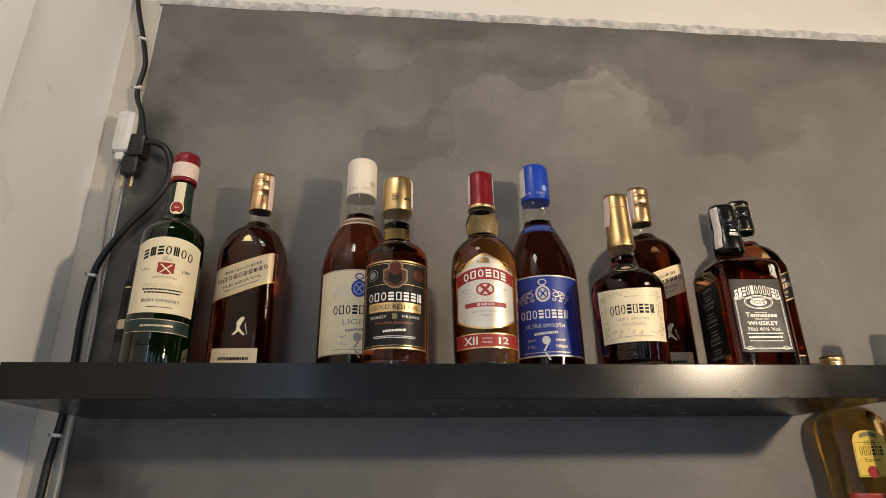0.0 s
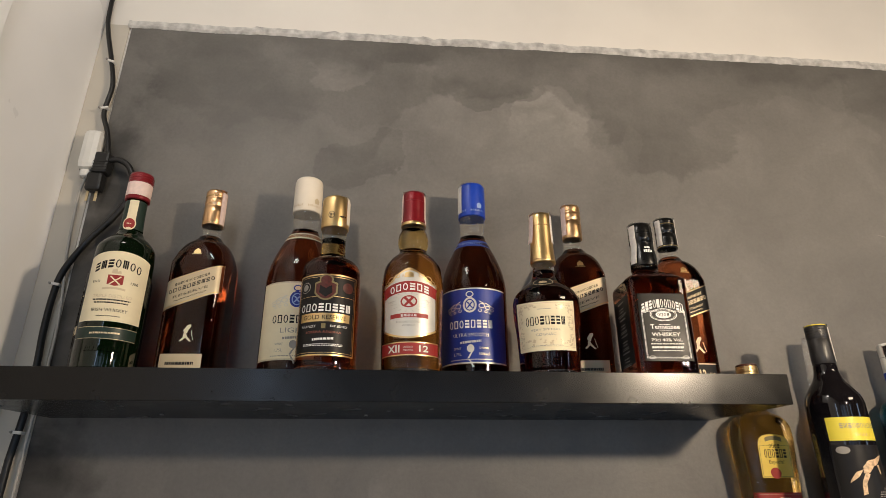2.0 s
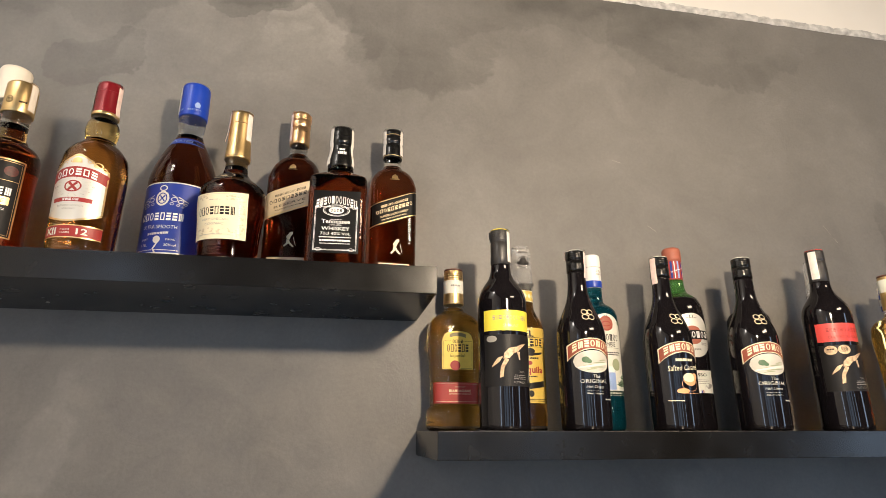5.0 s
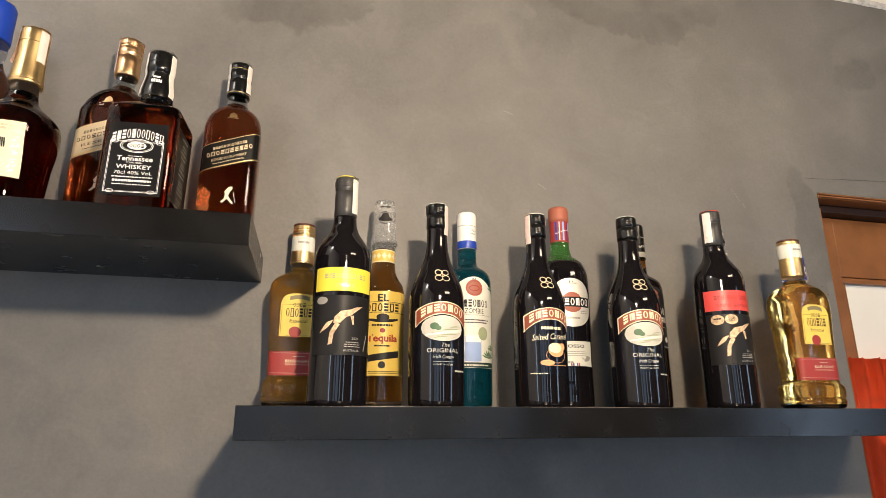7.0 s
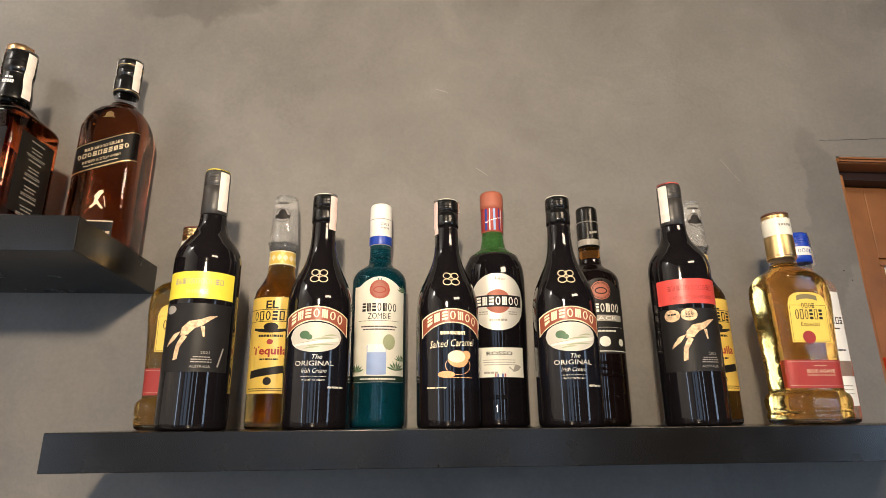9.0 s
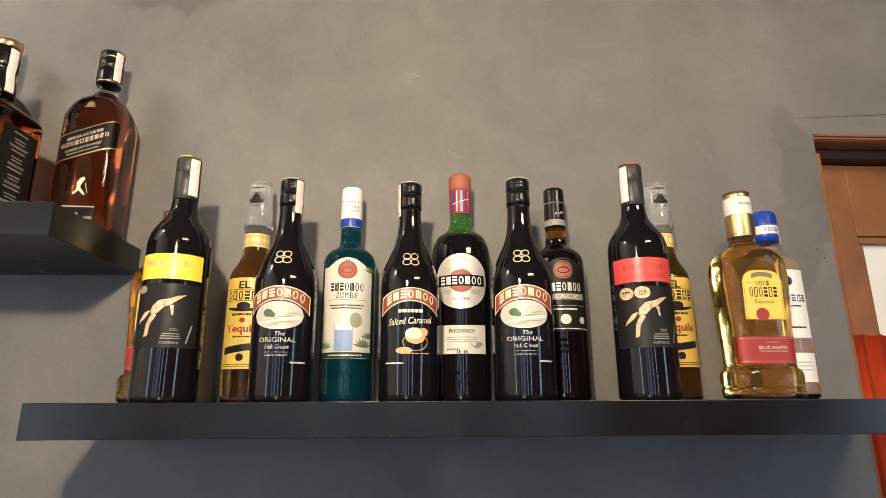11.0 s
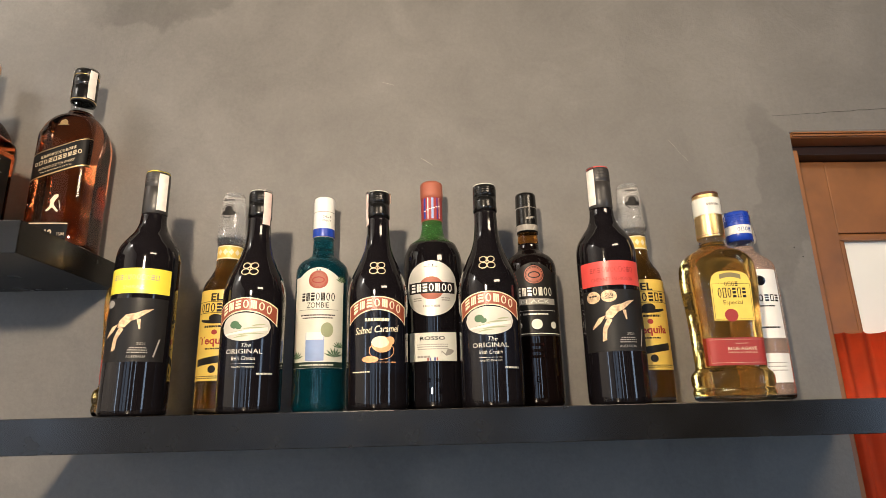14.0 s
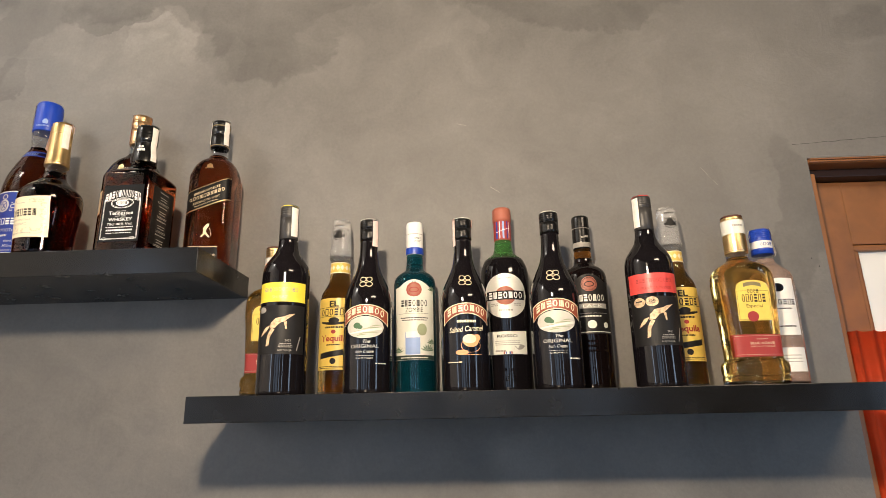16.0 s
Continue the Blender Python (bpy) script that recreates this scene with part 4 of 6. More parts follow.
def gold_brandy():
    b = Bottle("brandy_bottle", "brown brandy bottle with a black and gold label and gold cap", [(0, 0.037), (0.003, 0.0402), (0.01, 0.041), (0.148, 0.041), (0.158, 0.040), (0.171, 0.0335), (0.178, 0.0235), (0.184, 0.0182)], AMBER_DARK)
    b.neck([(0.184, 0.0182), (0.2, 0.0172), (0.211, 0.0170)], HONEY)
    b.neck([(0.211, 0.0170), (0.221, 0.0178), (0.232, 0.0178)], CLEAR)
    cap = b.cap([(0.2295, 0.0178), (0.2298, 0.0198), (0.231, 0.0202), (0.276, 0.0200), (0.279, 0.0192), (0.281, 0.017)], GOLD)
    Ink(b, 1).hoop(-0.003, 0.2475, 0.0048, 0.0056, 0.0008).lines(-0.003, 0.2485, 0.006, 0.0012, 3, 0.0022, 5).lines(0.014, 0.2445, 0.013, 0.0026, 1, 0.003, 8, 0.1).done("brand_bar", CHARCOAL, cap)
    collar = Ink(b, 0).text("IMPORTED", 0, 0.1745, 0.0035, 0.032).done("neck_lettering", GOLD_LABEL, b.thing)
    lab = label_on(b, -0.047, 0.047, 0.017, 0.1475, CHARCOAL)
    Ink(b, 1).border(-0.047, 0.047, 0.017, 0.1475, 0.0022).border(-0.043, 0.043, 0.0215, 0.143, 0.0006).patch(-0.042, 0.042, 0.1105, 0.1111).patch(-0.036, 0.036, 0.070, 0.0835).done("gold_frame", GOLD, lab)
    Ink(b, 2).patch(-0.0155, 0.0155, lambda s: 0.104 + 0.012 * s * s, lambda s: 0.137 - 0.004 * s * s).oval(0, 0.138, 0.0095, 0.0095).done("crest", OLIVE, lab)
    Ink(b, 3).patch(-0.0135, 0.0135, lambda s: 0.1065 + 0.011 * s * s, lambda s: 0.1345 - 0.004 * s * s).oval(0, 0.1375, 0.0075, 0.0075).done("crest_field", DARK_RED, lab)
    Ink(b, 4).shape(0, 0.119, 0.011, ((-0.8, -0.2), (0, -0.9), (0.8, -0.2), (0.3, 0.1), (0.7, 0.9), (0, 0.4), (-0.7, 0.9), (-0.3, 0.1))).done("crest_emblem", CHARCOAL, lab)
    Ink(b, 2).hoop(-0.031, 0.127, 0.0088, 0.009, 0.001).oval(-0.031, 0.127, 0.005, 0.0055).done("medal", GREY_INK, lab)
    Ink(b, 2).oval(0.031, 0.127, 0.0085, 0.0088).done("red_medal", DARK_RED, lab)
    Ink(b, 2).mark(0, 0.0925, 0.074, 0.0125, 8, stroke=0.7).text("BRANDY", -0.021, 0.0625, 0.0042, 0.022).text("DE JEREZ", 0.021, 0.0625, 0.0042, 0.024).lines(0, 0.041, 0.035, 0.0035, 1, 0.004, 4, 0.08).lines(0, 0.034, 0.06, 0.0011, 2, 0.0022, 5).done("lettering", WHITE_INK, lab)
    Ink(b, 2).text("GOLD RESERVE", 0, 0.0768, 0.0068, 0.060).done("dark_lettering", BLACK_INK, lab)
    Ink(b, 2).text("SOLERA RESERVA", 0, 0.0535, 0.0036, 0.048).done("red_lettering", BRICK, lab)
    Ink(b, 2).patch(-0.0028, 0.0028, 0.0590, 0.0668).done("gold_badge", OLIVE, lab)
    return b


def scotch_shield():
    b = Bottle("whisky_bottle", "round amber scotch bottle with a silver shield label and red cap", [(0, 0.036), (0.004, 0.0400), (0.012, 0.0412), (0.10, 0.0430), (0.15, 0.0438), (0.172, 0.0415), (0.19, 0.032), (0.2, 0.0225), (0.2055, 0.0196)], AMBER)
    b.neck([(0.2055, 0.0196), (0.2095, 0.0205), (0.219, 0.0225), (0.2285, 0.0212), (0.236, 0.0172)], HONEY)
    b.neck([(0.236, 0.0172), (0.245, 0.0162)], CLEAR)
    cap = b.cap([(0.242, 0.0162), (0.2423, 0.0182), (0.246, 0.0182), (0.252, 0.0172), (0.292, 0.0168), (0.2955, 0.0152)], RED, "dark red foil cap")
    b.ring(0.2405, 0.2455, 0.0187, GOLD, "gold_ring", cap)
    b.ring(0.279, 0.2802, 0.01725, RED, "ridge", cap)
    lo = lambda s: 0.055 + 0.014 * abs(s) ** 1.6
    hi = lambda s: 0.143 + 0.023 * (0.5 + 0.5 * math.cos(math.pi * min(1, abs(s) * 1.15))) ** 0.8
    base = label_on(b, -0.040, 0.040, lo, hi, SILVER)
    Ink(b, 1).patch(-0.042, 0.042, lambda s: lo(s) - 0.0022, lambda s: lo(s) + 0.0008).patch(-0.042, 0.042, lambda s: hi(s) - 0.0008, lambda s: hi(s) + 0.0022).patch(-0.0425, -0.040, 0.07, 0.142).patch(0.040, 0.0425, 0.07, 0.142).done("gold_frame", GOLD, base)
    Ink(b, 1).patch(-0.043, 0.043, lambda s: 0.128 - 0.010 * s * s, lambda s: 0.1465 - 0.010 * s * s).patch(-0.027, 0.027, lambda s: 0.0865 - 0.001 * s * s, lambda s: 0.0935 - 0.001 * s * s).hoop(0, 0.1125, 0.0115, 0.010, 0.0022).shape(0, 0.1125, 0.0075, ((-0.9, -0.7), (-0.5, -1), (0.9, 0.7), (0.5, 1))).shape(0, 0.1125, 0.0075, ((0.9, -0.7), (0.5, -1), (-0.9, 0.7), (-0.5, 1))).done("red_print", RED_LABEL, base)
    Ink(b, 2).mark(0, 0.1372, 0.058, 0.0118, 6, arc=0.006, stroke=0.75).mark(0, 0.090, 0.022, 0.0040, 5).done("brand_bar", WHITE_INK, base)
    Ink(b, 1).hoop(-0.027, 0.1515, 0.006, 0.005, 0.0013).hoop(0.027, 0.1515, 0.006, 0.005, 0.0013).hoop(-0.017, 0.1565, 0.0042, 0.0034, 0.0011).hoop(0.017, 0.1565, 0.0042, 0.0034, 0.0011).hoop(-0.035, 0.1465, 0.0035, 0.003, 0.001).hoop(0.035, 0.1465, 0.0035, 0.003, 0.001).shape(0, 0.158, 0.007, ((-1, -0.7), (1, -0.7), (0.8, 0.4), (0.3, 0), (0, 0.8), (-0.3, 0), (-0.8, 0.4))).done("scrolls", GOLD, base)
    rays = Ink(b, 1)
    for i in range(16):
        a = 2 * math.pi * i / 16 + 0.2
        rays.shape(0, 0.112, 0.03, ((0.5 * math.cos(a), 0.42 * math.sin(a)), (0.9 * math.cos(a + 0.02), 0.55 * math.sin(a + 0.02)), (0.9 * math.cos(a + 0.05), 0.55 * math.sin(a + 0.05))))
    rays.text("ESTD", -0.027, 0.113, 0.0028).text("1801", 0.027, 0.113, 0.0028).text("BLENDED SCOTCH", 0, 0.0795, 0.003, 0.034).text("WHISKY", 0, 0.074, 0.003, 0.018).done("lettering", GREY_INK, base)
    low = label_on(b, -0.046, 0.046, 0.020, 0.0465, RED_LABEL, "lower_label")
    Ink(b, 1).patch(-0.046, 0.046, 0.020, 0.022).patch(-0.046, 0.046, 0.0445, 0.0465).done("gold_line", GOLD, low)
    Ink(b, 1).text("XII", -0.021, 0.0333, 0.0145, 0.019, bold=0.02).text("12", 0.021, 0.0333, 0.0125, bold=0.02).text("AGED", 0, 0.0365, 0.0034).text("YEARS", 0, 0.0302, 0.0034).done("lettering", PALE_LABEL, low)
    return b


def cognac():
    b = Bottle("cognac_bottle", "dark cognac bottle with broad shoulders, cream label and gold cap", [(0, 0.037), (0.003, 0.0408), (0.012, 0.0418), (0.06, 0.0440), (0.105, 0.0475), (0.118, 0.0477), (0.130, 0.0450), (0.143, 0.0345), (0.152, 0.0235), (0.160, 0.0178), (0.168, 0.0162)], COGNAC)
    b.neck([(0.168, 0.0162), (0.184, 0.0152)], CLEAR)
    cap = b.cap([(0.1795, 0.0152), (0.1797, 0.0185), (0.182, 0.0187), (0.205, 0.0172), (0.24, 0.0162), (0.258, 0.0162), (0.262, 0.0148)], GOLD, "long gold foil capsule")
    b.ring(0.1835, 0.1848, 0.0190, COPPER, "cap_line", cap)
    b.ring(0.2405, 0.2415, 0.0167, COPPER, "cap_line", cap)
    seal = label_on(b, -0.0005, 0.0005, 0.1395, 0.1405, BLACK_INK, "seal")
    Ink(b, 1).oval(0, 0.1455, 0.0165, 0.0085).done("seal_disc", BLACK_INK, seal)
    Ink(b, 2).hoop(0, 0.1455, 0.0145, 0.0072, 0.0008).shape(0, 0.1455, 0.006, ((-1, -0.2), (-0.2, -0.5), (1, -0.3), (0.9, 0.2), (0, 0.5), (-0.9, 0.3))).done("seal_print", GOLD_LABEL, seal)
    lab = label_on(b, -0.046, 0.046, lambda s: 0.026 + 0.002 * s * s, lambda s: 0.113 + 0.002 * s * s, CREAM_LABEL)
    flake = Ink(b, 1)
    rnd = random.Random(4)
    for i in range(150):
        side = i % 4
        if side == 0:
            u, z = rnd.uniform(-0.041, 0.041), rnd.uniform(0.100, 0.1075)
        elif side == 1:
            u, z = rnd.uniform(-0.041, 0.041), rnd.uniform(0.036, 0.047)
        else:
            u, z = (1 if side == 2 else -1) * rnd.uniform(0.033, 0.042), rnd.uniform(0.042, 0.103)
        if abs(u) < 0.012 and z > 0.09:
            continue
        s = rnd.uniform(0.0012, 0.003)
        turn = rnd.uniform(0, 6.28)
        flake.shape(u, z, s, [(math.cos(turn + q) * w, math.sin(turn + q) * w) for q, w in ((0, 1), (1.2, 0.5), (2.2, 1), (3.6, 0.4), (4.9, 0.9))])
    flake.border(-0.0435, 0.0435, 0.033, 0.1105, 0.0005).done("gold_leaf_print", GOLD_LABEL, lab)
    Ink(b, 1).mark(0, 0.079, 0.058, 0.0150, 8, stroke=0.62).done("brand_bar", BLACK_INK, lab)
    Ink(b, 1).text("VERY SPECIAL", 0, 0.063, 0.0040, 0.042).text("COGNAC", 0, 0.0545, 0.0046, 0.028).lines(0, 0.0345, 0.06, 0.0010, 1, 0.003, 4).lines(0, 0.099, 0.018, 0.001, 1, 0.003, 2).done("lettering", GREY_INK, lab)
    Ink(b, 0, tilt=0.0016).mark(0, 0.015, 0.03, 0.008, 4).done("embossing", COGNAC, b.thing)
    return b


def square_bourbon():
    b = Bottle("whiskey_bottle", "square amber whiskey bottle with a black and white label", [(0, 0.0385), (0.003, 0.0418), (0.01, 0.0425), (0.148, 0.0425), (0.154, 0.0415), (0.162, 0.036), (0.170, 0.0275), (0.176, 0.0205), (0.182, 0.0190)], AMBER_DARK, power=9, blend=(0.157, 0.178))
    b.neck([(0.182, 0.0190), (0.186, 0.0200), (0.191, 0.0195), (0.195, 0.0165)], AMBER)
    cap = b.cap([(0.1885, 0.0165), (0.1888, 0.0196), (0.193, 0.0198), (0.207, 0.0180), (0.2145, 0.0165), (0.221, 0.0163), (0.2215, 0.0175), (0.244, 0.0172), (0.247, 0.0155)], BLACK_CAP, "black plastic capsule")
    b.ring(0.2325, 0.2337, 0.0178, BLACK_CAP, "ridge", cap)
    Ink(b, 1).lines(0.002, 0.2055, 0.016, 0.0042, 1, 0.004, 4).lines(0.002, 0.2115, 0.010, 0.0022, 1, 0.004, 5).done("brand_bar", WHITE_INK, cap)
    FIT = (0.885, 0.0082, 0.842)
    lab = label_on(b, -0.0335, 0.0335, 0.0225, 0.1265, BLACK_INK)
    Ink(b, 1, fit=FIT).border(-0.0345, 0.0345, 0.022, 0.108, 0.0007).border(-0.033, 0.033, 0.0235, 0.1065, 0.0004).hoop(0, 0.1005, 0.0215, 0.0118, 0.0011).hoop(0, 0.1005, 0.019, 0.0098, 0.0005).oval(0, 0.1005, 0.0125, 0.0066).lines(0, 0.0465, 0.058, 0.0018, 1, 0.003, 5).lines(0, 0.0395, 0.062, 0.0034, 1, 0.004, 3).lines(0, 0.0345, 0.062, 0.0012, 1, 0.003, 8).lines(0, 0.082, 0.018, 0.001, 1, 0.003, 2).mark(0, 0.122, 0.067, 0.0155, 11, arc=0.010, stroke=0.75).text("Tennessee", 0, 0.0785, 0.0082, 0.046, bold=0.012).text("WHISKEY", 0, 0.0645, 0.0070, 0.045, bold=0.012).text("70cl 40% Vol.", 0, 0.0545, 0.0056, 0.048).text("SOUR MASH", 0, 0.0715, 0.0026, 0.020).done("lettering", WHITE_INK, lab)
    for s in (-1, 1):
        Ink(b, 1, fit=FIT).hoop(s * 0.029, 0.108, 0.0052, 0.004, 0.0007, 14).hoop(s * 0.026, 0.0235, 0.005, 0.003, 0.0007, 14).done("scroll", WHITE_INK, lab)
    Ink(b, 2, fit=FIT).mark(0, 0.1005, 0.020, 0.0062, 4, stroke=0.7).done("dark_bar", BLACK_INK, lab)
    for f in (1, 3):
        side = label_on(b, -0.030, 0.030, 0.0225, 0.130, BLACK_INK, "side_label", face=f)
        ink = Ink(b, 1, f)
        for i in range(4):
            z = 0.117 - 0.0265 * i
            ink.lines(0, z + 0.005, 0.03, 0.0020, 1, 0.004, i + 3).lines(0, z - 0.004, 0.024, 0.0016, 2, 0.0045, i + 7).lines(0, z - 0.0135, 0.034, 0.0012, 2, 0.0022, i + 2)
        ink.done("lettering", GREY_INK, side)
    return b

# --- second shelf ---


def shiraz(kind):
    yellow = kind == "yellow"
    tone = YELLOW if yellow else CORAL
    b = Bottle("wine_bottle", "dark wine bottle with a bright yellow and charcoal label" if yellow else "dark wine bottle with a coral red and charcoal label", [(0, 0.0345), (0.002, 0.0365), (0.01, 0.0372), (0.196, 0.0372), (0.208, 0.0352), (0.221, 0.0275), (0.232, 0.0195), (0.243, 0.0158), (0.252, 0.0150)], BLACK_GLASS)
    cap = b.cap([(0.252, 0.0150), (0.2523, 0.0153), (0.288, 0.0150), (0.2885, 0.0146), (0.290, 0.0146), (0.2905, 0.0150), (0.307, 0.0150), (0.309, 0.0144)], SATIN_CAP, "dark grey metal screw capsule")
    b.ring(0.3088, 0.3108, 0.0143, tone, "cap_top", cap, 0.0008)
    for z in (0.2945, 0.2985, 0.3025):
        b.ring(z, z + 0.0012, 0.01525, SATIN_CAP, "ridge", cap)
    top = label_on(b, -0.043, 0.043, 0.153, 0.1855, tone, "upper_label")
    dark = CHARCOAL if yellow else MAROON
    Ink(b, 1).mark(0, 0.1735, 0.056, 0.0066, 11, stroke=0.1).done("brand_bar", GREY_INK if yellow else dark, top)
    Ink(b, 1).text("SHIRAZ" if yellow else "CABERNET SAUVIGNON", 0, 0.161, 0.0048, 0.024 if yellow else 0.052).done("lettering", GOLD if yellow else MAROON, top)
    low = label_on(b, -0.043, 0.043, 0.064, 0.1495, CHARCOAL, "lower_label")
    # plain slanting emblem of tapered strokes, only its colours and bulk
    Ink(b, 1).shape(0.000, 0.120, 0.021, ((-0.62, -0.55), (-0.55, -0.1), (-0.2, 0.3), (0.35, 0.42), (0.75, 0.62), (1.2, 0.7), (0.8, 0.38), (0.45, 0.05), (0.1, -0.12), (-0.2, -0.5))).shape(-0.013, 0.112, 0.018, ((0.05, 0.1), (-0.35, -0.5), (-0.95, -0.95), (-0.9, -0.75), (-0.45, -0.1))).shape(-0.011, 0.094, 0.017, ((0.05, 0.95), (0.35, 0.75), (-0.05, 0.0), (-0.15, -0.85), (-0.45, -0.95), (-0.35, 0.1))).shape(0.010, 0.117, 0.011, ((-0.2, 0.3), (0.2, 0.3), (0.25, -0.9), (0.1, -0.9))).done("emblem", TAN, low)
    Ink(b, 1).text("AUSTRALIA", 0.011, 0.0705, 0.0034, 0.021).text("2021", 0.015, 0.0875, 0.0036).lines(0.012, 0.0815, 0.022, 0.0012, 3, 0.003, 4).shape(0.032, 0.082, 0.014, ((-0.25, -0.8), (-0.12, -0.85), (0.3, 0.9), (0.15, 0.85))).done("lettering", GREY_INK, low)
    if yellow:
        Ink(b, 1).oval(-0.030, 0.142, 0.0085, 0.0055).done("medal", GREY_INK, low)
    else:
        Ink(b, 1).oval(-0.026, 0.140, 0.0095, 0.0085).oval(-0.0065, 0.1405, 0.0095, 0.0085).done("medal", TAN, low)
        Ink(b, 2).text("550", -0.0065, 0.142, 0.0048).lines(-0.0065, 0.137, 0.011, 0.001, 1, 0.002, 3).lines(-0.026, 0.1405, 0.013, 0.0024, 1, 0.002, 3).done("medal_lettering", CHARCOAL, low)
    return b


def cream_liqueur(kind):
    caramel = kind == "caramel"
    b = Bottle("liqueur_bottle", "black cream liqueur bottle with " + ("a caramel dessert picture" if caramel else "a pale landscape picture"), [(0, 0.0345), (0.002, 0.0368), (0.01, 0.0376), (0.13, 0.0382), (0.155, 0.0378), (0.172, 0.0345), (0.190, 0.0268), (0.206, 0.0195), (0.22, 0.0160), (0.237, 0.0146), (0.25, 0.0143)], BLACK_GLASS)
    cap = b.cap([(0.25, 0.0143), (0.2502, 0.0153), (0.2685, 0.0150), (0.2688, 0.0144), (0.2700, 0.0144), (0.2703, 0.0151), (0.2845, 0.0151), (0.286, 0.0146)], BLACK_CAP, "black ribbed screw cap")
    for z in (0.273, 0.2765, 0.280):
        b.ring(z, z + 0.0013, 0.0154, BLACK_CAP, "ridge", cap)
    b.ring(0.2858, 0.2872, 0.0146, PALE_LABEL, "cap_top", cap, 0.0006)
    logo = Ink(b, 0)
    for s in (-1, 1):
        logo.hoop(s * 0.0048, 0.1868, 0.0050, 0.0041, 0.0012, 16).hoop(s * 0.0050, 0.1790, 0.0056, 0.0043, 0.0012, 16)
    logo.patch(-0.0004, 0.0004, 0.1762, 0.1898, 1, 1).done("gold_emblem", GOLD_LABEL, b.thing)
    lab = label_on(b, -0.0400, 0.0400, 0.045, lambda s: 0.148 - 0.018 * s * s, DARK_NAVY, "label")
    Ink(b, 1).patch(-0.0405, 0.0405, lambda s: 0.1235 - 0.017 * s * s, lambda s: 0.1480 - 0.017 * s * s).done("banner_edge", CREAM_LABEL, lab)
    Ink(b, 2).patch(-0.0385, 0.0385, lambda s: 0.1252 - 0.0165 * s * s, lambda s: 0.1463 - 0.0165 * s * s).done("banner", RUST, lab)
    Ink(b, 3).mark(0, 0.1362, 0.064, 0.0142, 7, arc=0.0115, stroke=0.7).done("brand_bar", CREAM_LABEL, lab)
    if caramel:
        Ink(b, 1).lines(0, 0.110, 0.038, 0.0038, 1, 0.004, 3).text("Salted Caramel", 0, 0.1005, 0.0082, 0.056, slant=0.06, shear=0.25).lines(-0.02, 0.046, 0.03, 0.0016, 1, 0.003, 3).done("lettering", CREAM_LABEL, lab)
        Ink(b, 1).oval(0.006, 0.0815, 0.0125, 0.0105).oval(0.016, 0.0865, 0.006, 0.0055).oval(-0.008, 0.0625, 0.010, 0.0042).done("dessert_glaze", PEACH, lab)
        Ink(b, 2).oval(0.004, 0.0845, 0.0105, 0.0075).done("dessert_cream", CREAM_LABEL, lab)
        Ink(b, 1).hoop(0.006, 0.0735, 0.0155, 0.0115, 0.0007).patch(-0.010, 0.024, 0.0585, 0.0592).done("bowl_line", PEACH, lab)
    else:
        Ink(b, 1).oval(0, 0.1055, 0.031, 0.0165).done("picture_cream", SOFT_INK, lab)
        fields = Ink(b, 2)
        for i, (du, dz, w) in enumerate(((-0.004, 0.0935, 0.020), (0.006, 0.0965, 0.034), (0.002, 0.1, 0.040), (0.010, 0.1035, 0.030), (0.016, 0.107, 0.018))):
            fields.patch(du - w / 2, du + w / 2, lambda s, z=dz: z + 0.0012 * s, lambda s, z=dz: z + 0.0012 * s + 0.0018 * (1 - s * s))
        fields.done("picture_fields", SAGE, lab)
        Ink(b, 3).patch(-0.024, 0.027, lambda s: 0.0985 + 0.003 * s, lambda s: 0.1015 + 0.004 * s).done("picture_paths", PALE_LABEL, lab)
        Ink(b, 3).oval(-0.012, 0.1080, 0.0060, 0.0045).oval(-0.007, 0.1055, 0.0040, 0.0030).done("picture_tree", LEAF, lab)
        Ink(b, 1).text("The", 0.003, 0.0835, 0.0056, 0.011, shear=0.3).text("ORIGINAL", 0, 0.0755, 0.0060, 0.044).text("Irish Cream", 0.0, 0.0668, 0.0052, 0.028, shear=0.3).patch(-0.014, 0.014, 0.0598, 0.0602).text("PRODUCT OF IRELAND", 0, 0.056, 0.0022, 0.026).lines(0.026, 0.0462, 0.022, 0.0022, 1, 0.003, 5).done("lettering", SOFT_INK, lab)
    return b


